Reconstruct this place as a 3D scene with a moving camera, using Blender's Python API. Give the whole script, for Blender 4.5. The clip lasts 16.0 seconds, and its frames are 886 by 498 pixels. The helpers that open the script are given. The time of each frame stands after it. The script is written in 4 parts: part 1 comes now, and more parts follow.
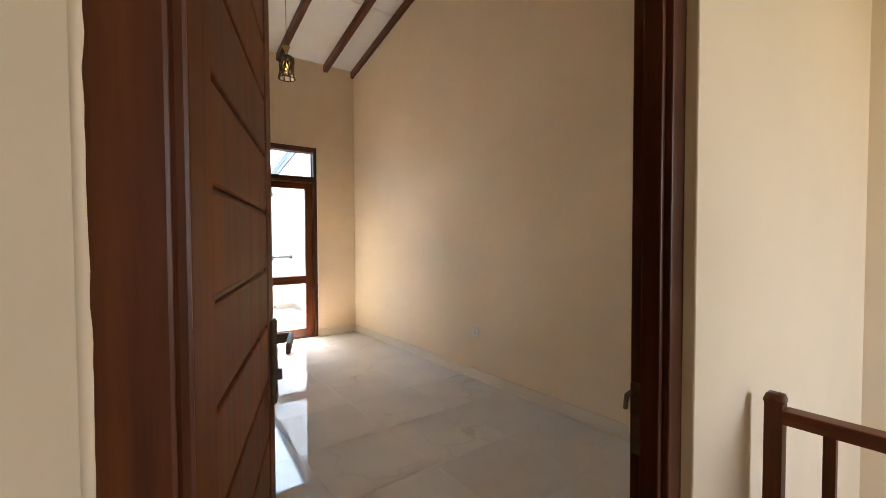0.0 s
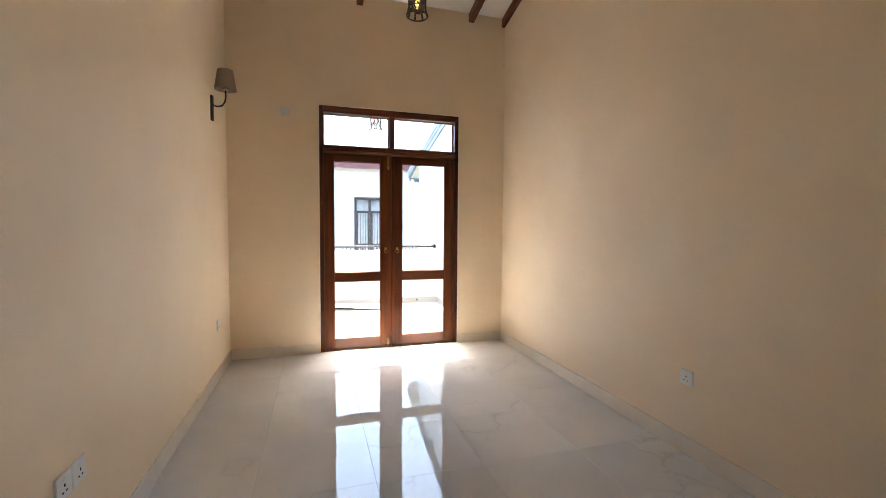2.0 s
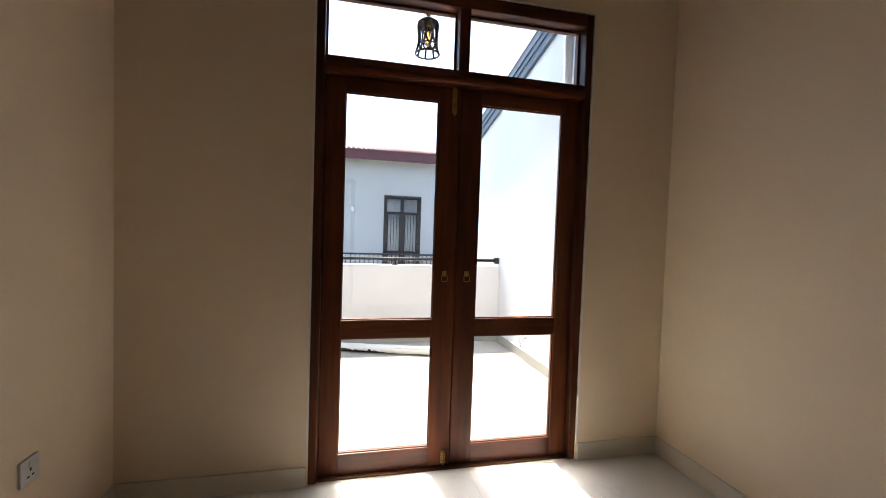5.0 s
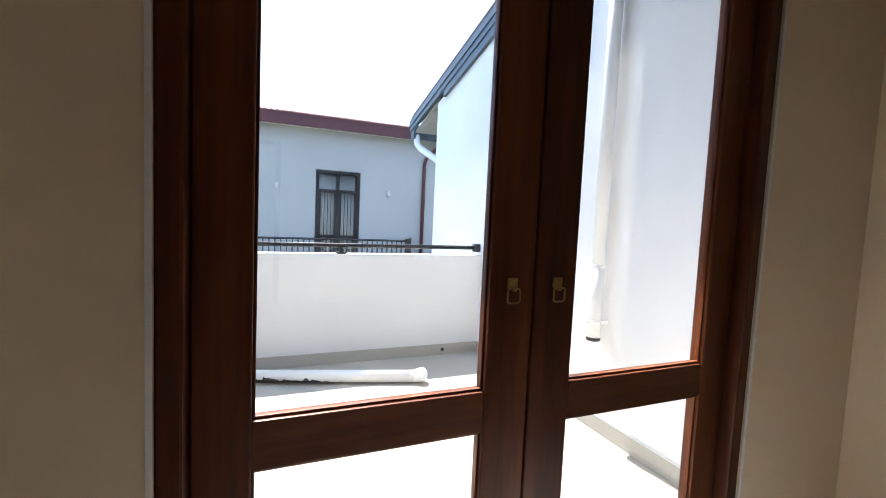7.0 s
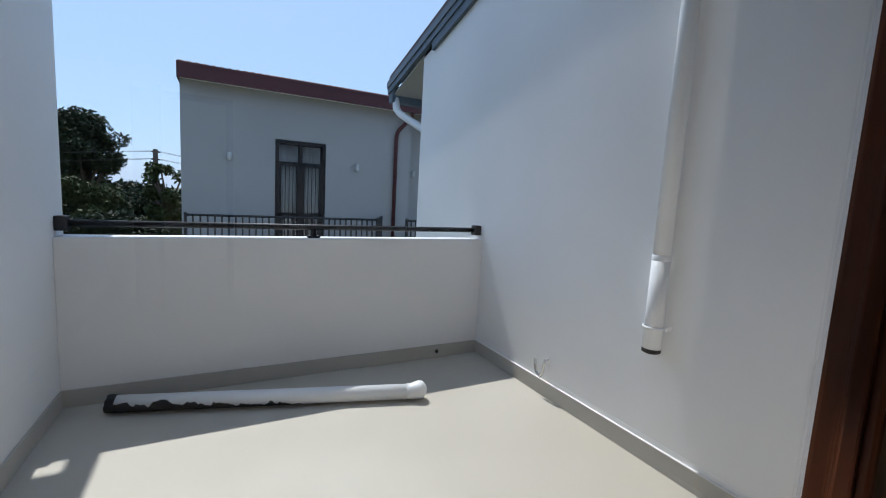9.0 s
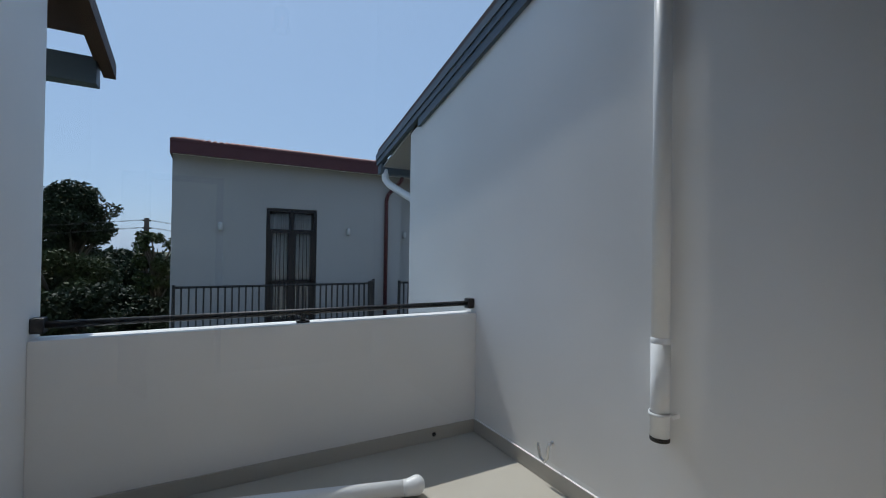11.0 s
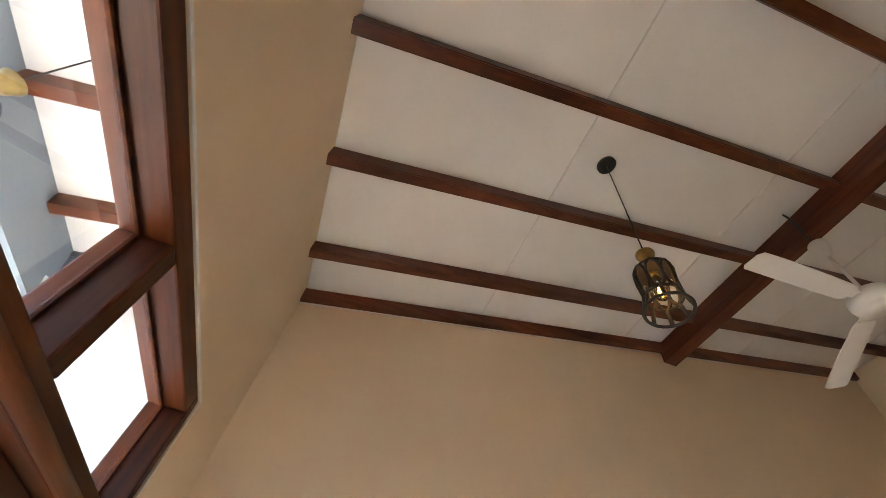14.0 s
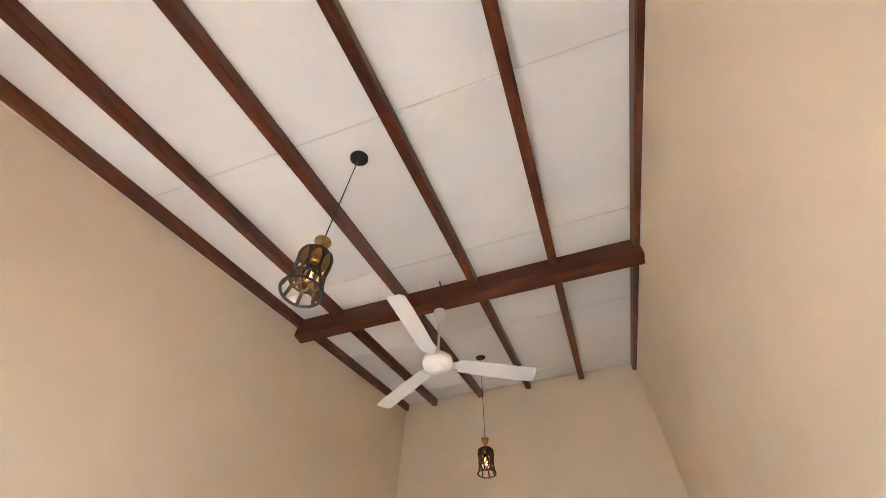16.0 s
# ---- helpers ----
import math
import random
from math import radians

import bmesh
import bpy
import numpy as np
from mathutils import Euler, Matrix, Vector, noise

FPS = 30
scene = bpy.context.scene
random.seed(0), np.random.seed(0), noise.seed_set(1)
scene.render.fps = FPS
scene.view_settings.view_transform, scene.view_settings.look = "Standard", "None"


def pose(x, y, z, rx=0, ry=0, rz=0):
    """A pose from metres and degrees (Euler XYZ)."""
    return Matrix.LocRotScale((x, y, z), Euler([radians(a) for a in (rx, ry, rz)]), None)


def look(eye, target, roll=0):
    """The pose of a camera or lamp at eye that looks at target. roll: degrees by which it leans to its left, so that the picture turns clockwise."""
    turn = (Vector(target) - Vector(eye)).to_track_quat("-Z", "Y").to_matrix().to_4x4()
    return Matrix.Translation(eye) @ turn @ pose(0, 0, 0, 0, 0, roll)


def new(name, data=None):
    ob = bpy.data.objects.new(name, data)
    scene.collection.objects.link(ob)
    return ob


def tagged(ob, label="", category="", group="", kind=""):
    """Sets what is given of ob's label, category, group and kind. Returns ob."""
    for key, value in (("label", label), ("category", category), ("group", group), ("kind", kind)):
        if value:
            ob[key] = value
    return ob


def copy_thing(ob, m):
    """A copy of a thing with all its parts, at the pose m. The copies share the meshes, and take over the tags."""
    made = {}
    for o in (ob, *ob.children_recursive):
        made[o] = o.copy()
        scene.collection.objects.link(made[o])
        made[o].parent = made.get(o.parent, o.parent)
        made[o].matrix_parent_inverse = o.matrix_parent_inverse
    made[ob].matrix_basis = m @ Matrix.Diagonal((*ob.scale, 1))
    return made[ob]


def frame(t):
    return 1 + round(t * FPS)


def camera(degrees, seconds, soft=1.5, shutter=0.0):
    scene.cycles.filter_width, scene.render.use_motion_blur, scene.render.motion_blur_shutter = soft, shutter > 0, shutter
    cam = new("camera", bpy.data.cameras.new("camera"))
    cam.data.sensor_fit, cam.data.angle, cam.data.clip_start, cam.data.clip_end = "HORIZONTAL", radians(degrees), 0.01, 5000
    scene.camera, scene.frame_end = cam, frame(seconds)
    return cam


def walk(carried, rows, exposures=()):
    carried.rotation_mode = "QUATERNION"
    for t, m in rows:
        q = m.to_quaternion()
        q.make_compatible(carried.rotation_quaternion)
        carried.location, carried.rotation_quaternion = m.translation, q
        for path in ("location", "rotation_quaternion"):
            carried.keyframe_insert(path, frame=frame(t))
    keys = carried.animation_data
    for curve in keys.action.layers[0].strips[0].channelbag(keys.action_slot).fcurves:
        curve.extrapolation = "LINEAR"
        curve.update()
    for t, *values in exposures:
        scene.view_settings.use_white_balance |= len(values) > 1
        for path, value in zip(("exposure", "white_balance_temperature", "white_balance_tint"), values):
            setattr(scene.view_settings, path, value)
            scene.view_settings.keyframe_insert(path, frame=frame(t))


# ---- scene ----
cam = camera(92.9, 16.0, soft=0.85)
PATH = [
    (0, (-1.345, -5.59, 1.354), (-0.138, -3.996, 1.296), -0.2),
    (0.5, (-1.135, -5.449, 1.36), (-0.222, -3.671, 1.287), -0.2),
    (1, (-0.996, -5.215, 1.347), (-0.217, -3.375, 1.253), 0.2),
    (1.5, (-0.917, -4.879, 1.354), (-0.166, -3.029, 1.24), 0.6),
    (2, (-0.791, -4.525, 1.33), (-0.213, -2.613, 1.223), 0.4),
    (2.5, (-0.696, -4.172, 1.339), (-0.265, -2.221, 1.243), 2.0),
    (3, (-0.644, -3.779, 1.331), (-0.238, -1.824, 1.236), 2.6),
    (3.5, (-0.603, -3.394, 1.343), (-0.207, -1.435, 1.26), 2.9),
    (4, (-0.554, -2.971, 1.347), (-0.184, -1.007, 1.262), 2.8),
    (4.2, (-0.559, -2.811, 1.336), (-0.188, -0.847, 1.259), 2.6),
    (6.5, (-0.622, -1.086, 1.274), (0.09, 0.78, 1.16), 2.1),
    (7, (-0.582, -0.78, 1.222), (0.184, 1.062, 1.085), 2.6),
    (7.5, (-0.561, -0.509, 1.229), (0.233, 1.319, 1.061), 2.2),
    (8, (-0.554, -0.281, 1.205), (0.331, 1.499, 0.985), 2.8),
    (8.2, (-0.553, -0.207, 1.195), (0.369, 1.552, 0.96), 3.2),
    (10.3, (-0.518, -0.013, 1.251), (0.404, 1.754, 1.094), 2.5),
    (10.5, (-0.515, -0.017, 1.279), (0.409, 1.754, 1.181), 2.0),
    (11, (-0.522, -0.018, 1.364), (0.43, 1.741, 1.384), 0.8),
    (11.5, (-0.535, -0.052, 1.452), (0.497, 1.66, 1.523), 0.3),
    (12, (-0.546, -0.186, 1.547), (0.76, 1.272, 1.959), 3.7),
    (12.5, (-0.636, -0.326, 1.635), (0.772, 0.793, 2.509), 7.3),
    (13, (-0.764, -0.417, 1.719), (0.69, 0.288, 2.897), 7.1),
    (13.5, (-0.781, -0.457, 1.776), (0.593, -0.209, 3.207), 11.1),
    (14, (-0.779, -0.472, 1.8), (0.399, -0.664, 3.405), 12.3),
    (14.5, (-0.831, -0.483, 1.824), (0.14, -1.027, 3.486), 10.7),
    (15, (-0.849, -0.516, 1.823), (-0.103, -1.256, 3.525), 8.5),
    (15.5, (-0.894, -0.528, 1.804), (-0.331, -1.429, 3.498), 5.8),
    (16, (-0.924, -0.562, 1.773), (-0.479, -1.686, 3.367), 2.6),
]

# exposure follows the phone's own metering
EXPOSURES = [(0, 4.16, 7350, 13), (1.0, 4.5, 6850, 12), (1.5, 4.45, 6850, 12), (2.0, 4.08, 7000, 12), (2.5, 3.55, 7200, 12), (3.5, 2.68, 7400, 13), (4.2, 2.42, 7200, 13), (6.3, 2.36, 6700, 11), (7.0, 2.2, 6400, 10), (8.2, 1.25, 6150, 10), (10.3, -0.13, 6150, 8), (11.0, -0.03, 6200, 8), (11.5, 0.22, 6300, 10), (12.0, 0.37, 6400, 11), (12.5, 0.95, 6400, 13), (13.0, 2.35, 7500, 13), (13.5, 3.8, 7800, 14), (14.0, 4.12, 6950, 13), (14.5, 4.5, 6600, 13), (15.0, 4.98, 6000, 12), (16.0, 5.17, 6200, 13)]
walk(cam, [(t, look(eye, target, roll)) for t, eye, target, roll in PATH], EXPOSURES)

# ---- world and sun ----
SUN_TO = Vector((-0.056, 0.592, 1.0)).normalized()
world = bpy.data.worlds.new("sky")
scene.world = world
world.use_nodes = True
wn = world.node_tree.nodes
sky = wn.new("ShaderNodeTexSky")
sky.sky_type = "NISHITA"
sky.sun_disc = False
sky.sun_elevation = math.asin(SUN_TO.z)
sky.sun_rotation = math.atan2(SUN_TO.x, SUN_TO.y)
sky.air_density, sky.dust_density, sky.ozone_density = 1.1, 0.8, 2.0
# humid haze evens the sky out
haze = wn.new("ShaderNodeMix")
haze.data_type = "RGBA"
haze.inputs[0].default_value = 0.82
haze.inputs[7].default_value = (2.2, 3.15, 4.72, 1)
world.node_tree.links.new(sky.outputs[0], haze.inputs[6])
world.node_tree.links.new(haze.outputs[2], wn["Background"].inputs[0])
wn["Background"].inputs[1].default_value = 0.15
sun = new("sun", bpy.data.lights.new("sun", "SUN"))
sun.data.energy, sun.data.angle, sun.data.color = 2.9, radians(0.55), (1.0, 0.965, 0.91)
sun.matrix_world = look(SUN_TO * 30, (0, 0, 0))
# fill lamp in an added window opening, out of view, to brighten the landing
hall_light = new("landing_fill_light", bpy.data.lights.new("landing_fill_light", "AREA"))
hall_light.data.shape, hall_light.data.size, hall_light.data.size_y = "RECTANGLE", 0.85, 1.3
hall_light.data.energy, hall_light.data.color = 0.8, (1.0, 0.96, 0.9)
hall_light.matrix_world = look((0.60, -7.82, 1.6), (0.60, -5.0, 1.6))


# ---- materials ----
def material(name):
    m = bpy.data.materials.new(name)
    m.use_nodes = True
    nt = m.node_tree
    return m, nt, nt.nodes["Principled BSDF"]


def noise_node(nt, scale, detail=4.0, stretch=None, rough=0.55, space="Object"):
    tc = nt.nodes.new("ShaderNodeTexCoord")
    n = nt.nodes.new("ShaderNodeTexNoise")
    n.inputs["Scale"].default_value = scale
    n.inputs["Detail"].default_value = detail
    n.inputs["Roughness"].default_value = rough
    if stretch:
        mp = nt.nodes.new("ShaderNodeMapping")
        mp.inputs["Scale"].default_value = stretch
        nt.links.new(tc.outputs[space], mp.inputs[0])
        nt.links.new(mp.outputs[0], n.inputs["Vector"])
    else:
        nt.links.new(tc.outputs[space], n.inputs["Vector"])
    return n


def ramp(nt, src, stops):
    r = nt.nodes.new("ShaderNodeValToRGB")
    while len(r.color_ramp.elements) < len(stops):
        r.color_ramp.elements.new(0.5)
    for e, (p, c) in zip(r.color_ramp.elements, stops):
        e.position, e.color = p, (*c, 1)
    nt.links.new(src, r.inputs[0])
    return r


def bump(nt, bsdf, src, strength, dist=0.01):
    b = nt.nodes.new("ShaderNodeBump")
    b.inputs["Strength"].default_value = strength
    b.inputs["Distance"].default_value = dist
    nt.links.new(src, b.inputs["Height"])
    nt.links.new(b.outputs[0], bsdf.inputs["Normal"])


def mul(c, f):
    return tuple(min(1, v * f) for v in c)


def paint(name, col, rough=0.6, var=0.05, grain=90, bumpy=0.12, spec=0.35):
    m, nt, b = material(name)
    n = noise_node(nt, 1.3, 5)
    r = ramp(nt, n.outputs[0], [(0.3, mul(col, 1 - var)), (0.7, mul(col, 1 + var))])
    nt.links.new(r.outputs[0], b.inputs["Base Color"])
    g = noise_node(nt, grain, 3)
    w = noise_node(nt, 3.0, 2)
    add = nt.nodes.new("ShaderNodeMath")
    add.operation = "MULTIPLY_ADD"
    add.inputs[1].default_value = 3.0
    nt.links.new(w.outputs[0], add.inputs[0])
    nt.links.new(g.outputs[0], add.inputs[2])
    bump(nt, b, add.outputs[0], bumpy, 0.004)
    b.inputs["Roughness"].default_value = rough
    b.inputs["Specular IOR Level"].default_value = spec
    return m


def wood(name, dark, light, axis=2, rough=0.40, coat=0.06):
    m, nt, b = material(name)
    st = [14.0, 14.0, 14.0]
    st[axis] = 0.9
    n = noise_node(nt, 2.2, 7, tuple(st), 0.62)
    r = ramp(nt, n.outputs[0], [(0.28, dark), (0.5, tuple((a + c) / 2 for a, c in zip(dark, light))), (0.74, light)])
    broad = [5.0, 5.0, 5.0]
    broad[axis] = 0.6
    big = noise_node(nt, 1.7, 3, tuple(broad))
    br = ramp(nt, big.outputs[0], [(0.3, (0.58, 0.55, 0.52)), (0.7, (1.2, 1.18, 1.15))])
    mx = nt.nodes.new("ShaderNodeMix")
    mx.data_type, mx.blend_type = "RGBA", "MULTIPLY"
    mx.inputs[0].default_value = 1.0
    nt.links.new(r.outputs[0], mx.inputs[6])
    nt.links.new(br.outputs[0], mx.inputs[7])
    oi = nt.nodes.new("ShaderNodeObjectInfo")
    tone = ramp(nt, oi.outputs["Random"], [(0.0, (0.82, 0.80, 0.80)), (1.0, (1.18, 1.22, 1.1))])
    mo = nt.nodes.new("ShaderNodeMix")
    mo.data_type, mo.blend_type = "RGBA", "MULTIPLY"
    mo.inputs[0].default_value = 1.0
    nt.links.new(mx.outputs[2], mo.inputs[6])
    nt.links.new(tone.outputs[0], mo.inputs[7])
    nt.links.new(mo.outputs[2], b.inputs["Base Color"])
    rr = nt.nodes.new("ShaderNodeMapRange")
    rr.inputs[3].default_value, rr.inputs[4].default_value = rough - 0.08, rough + 0.14
    nt.links.new(big.outputs[0], rr.inputs[0])
    nt.links.new(rr.outputs[0], b.inputs["Roughness"])
    b.inputs["Specular IOR Level"].default_value = 0.28
    b.inputs["Coat Weight"].default_value = coat
    b.inputs["Coat Roughness"].default_value = 0.22
    bump(nt, b, n.outputs[0], 0.12, 0.002)
    return m


def metal(name, col, rough, metallic=1.0, var=0.25):
    m, nt, b = material(name)
    n = noise_node(nt, 30, 4)
    r = ramp(nt, n.outputs[0], [(0.3, mul(col, 1 - var)), (0.7, mul(col, 1 + var))])
    nt.links.new(r.outputs[0], b.inputs["Base Color"])
    b.inputs["Metallic"].default_value = metallic
    b.inputs["Roughness"].default_value = rough
    bump(nt, b, n.outputs[0], 0.08, 0.002)
    return m


M_CREAM = paint("cream_wall_paint", (0.87, 0.715, 0.525), 0.55, 0.04, 90, 0.05)
M_CEIL = paint("white_ceiling_board", (0.86, 0.85, 0.82), 0.7, 0.03, 90, 0.05)
M_WHITE = paint("white_exterior_paint", (0.81, 0.805, 0.80), 0.65, 0.05, 60, 0.10)
# neighbour's white paint, darkened so the colour holds the facade's shade
M_SHADED_WHITE = paint("shaded_neighbour_wall_paint", (0.345, 0.34, 0.33), 0.7, 0.05, 40, 0.12)
M_SEAM = paint("ceiling_seam_filler", (0.74, 0.73, 0.705), 0.8, 0.04)
M_DOORWOOD = wood("red_brown_door_wood", (0.056, 0.0125, 0.0045), (0.165, 0.044, 0.013), 2)
M_DOORWOOD_X = wood("red_brown_door_wood_rail", (0.056, 0.0125, 0.0045), (0.165, 0.044, 0.013), 0)
M_LEAF = wood("entry_door_teak", (0.054, 0.0103, 0.0013), (0.197, 0.047, 0.0053), 2, 0.5, 0.03)
M_BEAM = wood("rafter_wood", (0.080, 0.017, 0.006), (0.205, 0.053, 0.016), 1, 0.38, 0.2)
M_BEAM_X = wood("cross_beam_wood", (0.068, 0.014, 0.007), (0.150, 0.038, 0.015), 0, 0.38, 0.2)
M_BRASS = metal("aged_brass", (0.40, 0.27, 0.10), 0.34)
M_BRONZE = metal("dark_bronze", (0.16, 0.125, 0.09), 0.38)
M_BLACK = metal("black_painted_iron", (0.018, 0.018, 0.020), 0.58, 0.0)
M_CHROME = metal("polished_steel", (0.72, 0.72, 0.72), 0.18)
M_PLASTIC = paint("white_plastic", (0.80, 0.79, 0.77), 0.32, 0.02, 20, 0.02, 0.5)
M_FAN = paint("white_enamel", (0.84, 0.83, 0.81), 0.28, 0.02, 20, 0.02, 0.5)
M_PVC = paint("white_pvc_pipe", (0.80, 0.81, 0.82), 0.4, 0.06, 25, 0.05, 0.5)
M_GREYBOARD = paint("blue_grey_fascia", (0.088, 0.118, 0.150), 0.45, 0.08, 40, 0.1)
# same fascia paint, lightened to carry the light bounced under the eave
M_FASCIA_LIT = paint("bounce_lit_fascia", (0.22, 0.26, 0.29), 0.45, 0.08, 40, 0.1)
M_MAROON = paint("maroon_fascia", (0.08, 0.024, 0.027), 0.5, 0.1, 40, 0.1)
M_RED_TILE = paint("red_roof_tile", (0.40, 0.20, 0.16), 0.7, 0.25, 20, 0.4)
M_SKIRT_OUT = paint("grey_beige_skirting", (0.44, 0.42, 0.38), 0.5, 0.06, 30, 0.1)
M_DARKFRAME = paint("dark_brown_window_frame", (0.013, 0.011, 0.012), 0.4, 0.1)
M_CURTAIN = paint("pale_curtain", (0.46, 0.46, 0.45), 0.9, 0.06, 60, 0.2)
M_DARK_BACKING = paint("painted_dark_interior", (0.10, 0.10, 0.10), 0.9, 0.1)
M_SHADE = paint("taupe_lamp_shade", (0.42, 0.34, 0.27), 0.85, 0.1, 220, 0.4)
M_RUBBER = paint("blackened_pipe_end", (0.03, 0.03, 0.03), 0.8, 0.3)
M_CONCRETE = paint("grey_concrete", (0.36, 0.35, 0.33), 0.8, 0.12, 30, 0.4)
# near-black colour puts the backlit shade into pole and wires
M_POLE = paint("backlit_pole_wood", (0.022, 0.020, 0.019), 0.8, 0.2, 30, 0.3)
M_STAINED = paint("dark_stained_board", (0.055, 0.032, 0.026), 0.6, 0.15, 30, 0.2)
M_BARK = paint("tree_bark", (0.10, 0.075, 0.055), 0.9, 0.3, 25, 0.8)


def leaf_material(name, a, b_):
    m, nt, b = material(name)
    g = nt.nodes.new("ShaderNodeNewGeometry")
    r = ramp(nt, g.outputs["Random Per Island"], [(0.0, a), (1.0, b_)])
    nt.links.new(r.outputs[0], b.inputs["Base Color"])
    b.inputs["Roughness"].default_value = 0.6
    b.inputs["Specular IOR Level"].default_value = 0.2
    return m


M_LEAVES = leaf_material("dark_green_leaves", (0.008, 0.015, 0.006), (0.030, 0.043, 0.015))
M_LEAVES2 = leaf_material("yellow_green_leaves", (0.026, 0.038, 0.010), (0.070, 0.082, 0.026))


def ground_material():
    m, nt, b = material("grassy_earth")
    n = noise_node(nt, 0.35, 8)
    r = ramp(nt, n.outputs[0], [(0.35, (0.05, 0.07, 0.025)), (0.6, (0.13, 0.12, 0.07)), (0.75, (0.22, 0.18, 0.13))])
    nt.links.new(r.outputs[0], b.inputs["Base Color"])
    b.inputs["Roughness"].default_value = 0.95
    return m


def marble_material():
    m, nt, b = material("polished_marble_tile")
    tc = nt.nodes.new("ShaderNodeTexCoord")
    oi = nt.nodes.new("ShaderNodeObjectInfo")
    off = nt.nodes.new("ShaderNodeVectorMath")
    off.operation = "MULTIPLY_ADD"
    off.inputs[1].default_value = (37.0, 53.0, 11.0)
    nt.links.new(oi.outputs["Random"], off.inputs[0])
    nt.links.new(tc.outputs["Object"], off.inputs[2])
    warp = nt.nodes.new("ShaderNodeTexNoise")
    warp.inputs["Scale"].default_value, warp.inputs["Detail"].default_value = 1.7, 6
    nt.links.new(off.outputs[0], warp.inputs["Vector"])
    mixv = nt.nodes.new("ShaderNodeVectorMath")
    mixv.operation = "MULTIPLY_ADD"
    mixv.inputs[1].default_value = (1.1, 1.1, 1.1)
    nt.links.new(warp.outputs["Color"], mixv.inputs[0])
    nt.links.new(off.outputs[0], mixv.inputs[2])
    v = nt.nodes.new("ShaderNodeTexVoronoi")
    v.feature = "DISTANCE_TO_EDGE"
    v.inputs["Scale"].default_value = 1.5
    nt.links.new(mixv.outputs[0], v.inputs["Vector"])
    vein = ramp(nt, v.outputs["Distance"], [(0.0, (0.57, 0.572, 0.575)), (0.016, (0.69, 0.685, 0.675)), (0.05, (0.735, 0.728, 0.718))])
    n = noise_node(nt, 2.4, 5)
    cloud = ramp(nt, n.outputs[0], [(0.35, (0.93, 0.94, 0.95)), (0.65, (1, 1, 1))])
    # veins fade in and out
    fade = ramp(nt, warp.outputs["Fac"], [(0.50, (0, 0, 0)), (0.68, (0.9, 0.9, 0.9))])
    mx0 = nt.nodes.new("ShaderNodeMix")
    mx0.data_type = "RGBA"
    mx0.inputs[6].default_value = (0.735, 0.728, 0.718, 1)
    nt.links.new(fade.outputs[0], mx0.inputs[0])
    nt.links.new(vein.outputs[0], mx0.inputs[7])
    mx = nt.nodes.new("ShaderNodeMix")
    mx.data_type, mx.blend_type = "RGBA", "MULTIPLY"
    mx.inputs[0].default_value = 1.0
    nt.links.new(mx0.outputs[2], mx.inputs[6])
    nt.links.new(cloud.outputs[0], mx.inputs[7])
    nt.links.new(mx.outputs[2], b.inputs["Base Color"])
    b.inputs["Roughness"].default_value = 0.015
    b.inputs["Specular IOR Level"].default_value = 0.48
    wv = noise_node(nt, 3.2, 1)
    bump(nt, b, wv.outputs[0], 0.022, 0.008)
    return m


def balcony_floor_material():
    m, nt, b = material("beige_balcony_tile")
    n = noise_node(nt, 1.1, 6)
    r = ramp(nt, n.outputs[0], [(0.3, (0.445, 0.41, 0.345)), (0.7, (0.53, 0.495, 0.43))])
    nt.links.new(r.outputs[0], b.inputs["Base Color"])
    g = noise_node(nt, 120, 3)
    bump(nt, b, g.outputs[0], 0.15, 0.002)
    b.inputs["Roughness"].default_value = 0.5
    return m


def glass_material(name="window_glass"):
    m, nt, b = material(name)
    b.inputs["Base Color"].default_value = (0.97, 0.985, 0.98, 1)
    b.inputs["Transmission Weight"].default_value = 1.0
    b.inputs["Roughness"].default_value = 0.0
    b.inputs["IOR"].default_value = 1.5
    return m


def glow_material(name, col, strength):
    m, nt, b = material(name)
    b.inputs["Base Color"].default_value = (*col, 1)
    b.inputs["Emission Color"].default_value = (*col, 1)
    b.inputs["Emission Strength"].default_value = strength
    return m


def amber_material():
    m, nt, b = material("amber_bulb_glass")
    b.inputs["Base Color"].default_value = (1.0, 0.66, 0.34, 1)
    b.inputs["Transmission Weight"].default_value = 1.0
    b.inputs["Roughness"].default_value = 0.04
    b.inputs["Specular Tint"].default_value = (0.80, 0.93, 1.0, 1)
    return m


M_GROUND = ground_material()
M_MARBLE = marble_material()
M_SKIRT = paint("polished_cream_skirting", (0.82, 0.745, 0.635), 0.25, 0.03, 30, 0.03, 0.5)
M_BALCONY = balcony_floor_material()
M_GLASS = glass_material()
M_AMBER = amber_material()
M_FILAMENT = glow_material("glowing_filament", (1.0, 0.50, 0.10), 1.3)
M_GROUT = paint("pale_grout", (0.715, 0.71, 0.70), 0.8, 0.05)


# ---- mesh helpers ----
def box(bm, lo, hi, bevel=0.0, mi=0, m=None):
    lo, hi = Vector(lo), Vector(hi)
    c, s = (lo + hi) / 2, hi - lo
    g = bmesh.ops.create_cube(bm, size=1.0, matrix=(m or Matrix()) @ Matrix.Translation(c) @ Matrix.Diagonal((*s, 1)))
    fs = {f for v in g["verts"] for f in v.link_faces}
    for f in fs:
        f.material_index = mi
    if bevel:
        es = list({e for v in g["verts"] for e in v.link_edges})
        r = bmesh.ops.bevel(bm, geom=es, offset=bevel, segments=2, affect="EDGES", profile=0.6)
        for f in r["faces"]:
            f.material_index = mi
    return bm


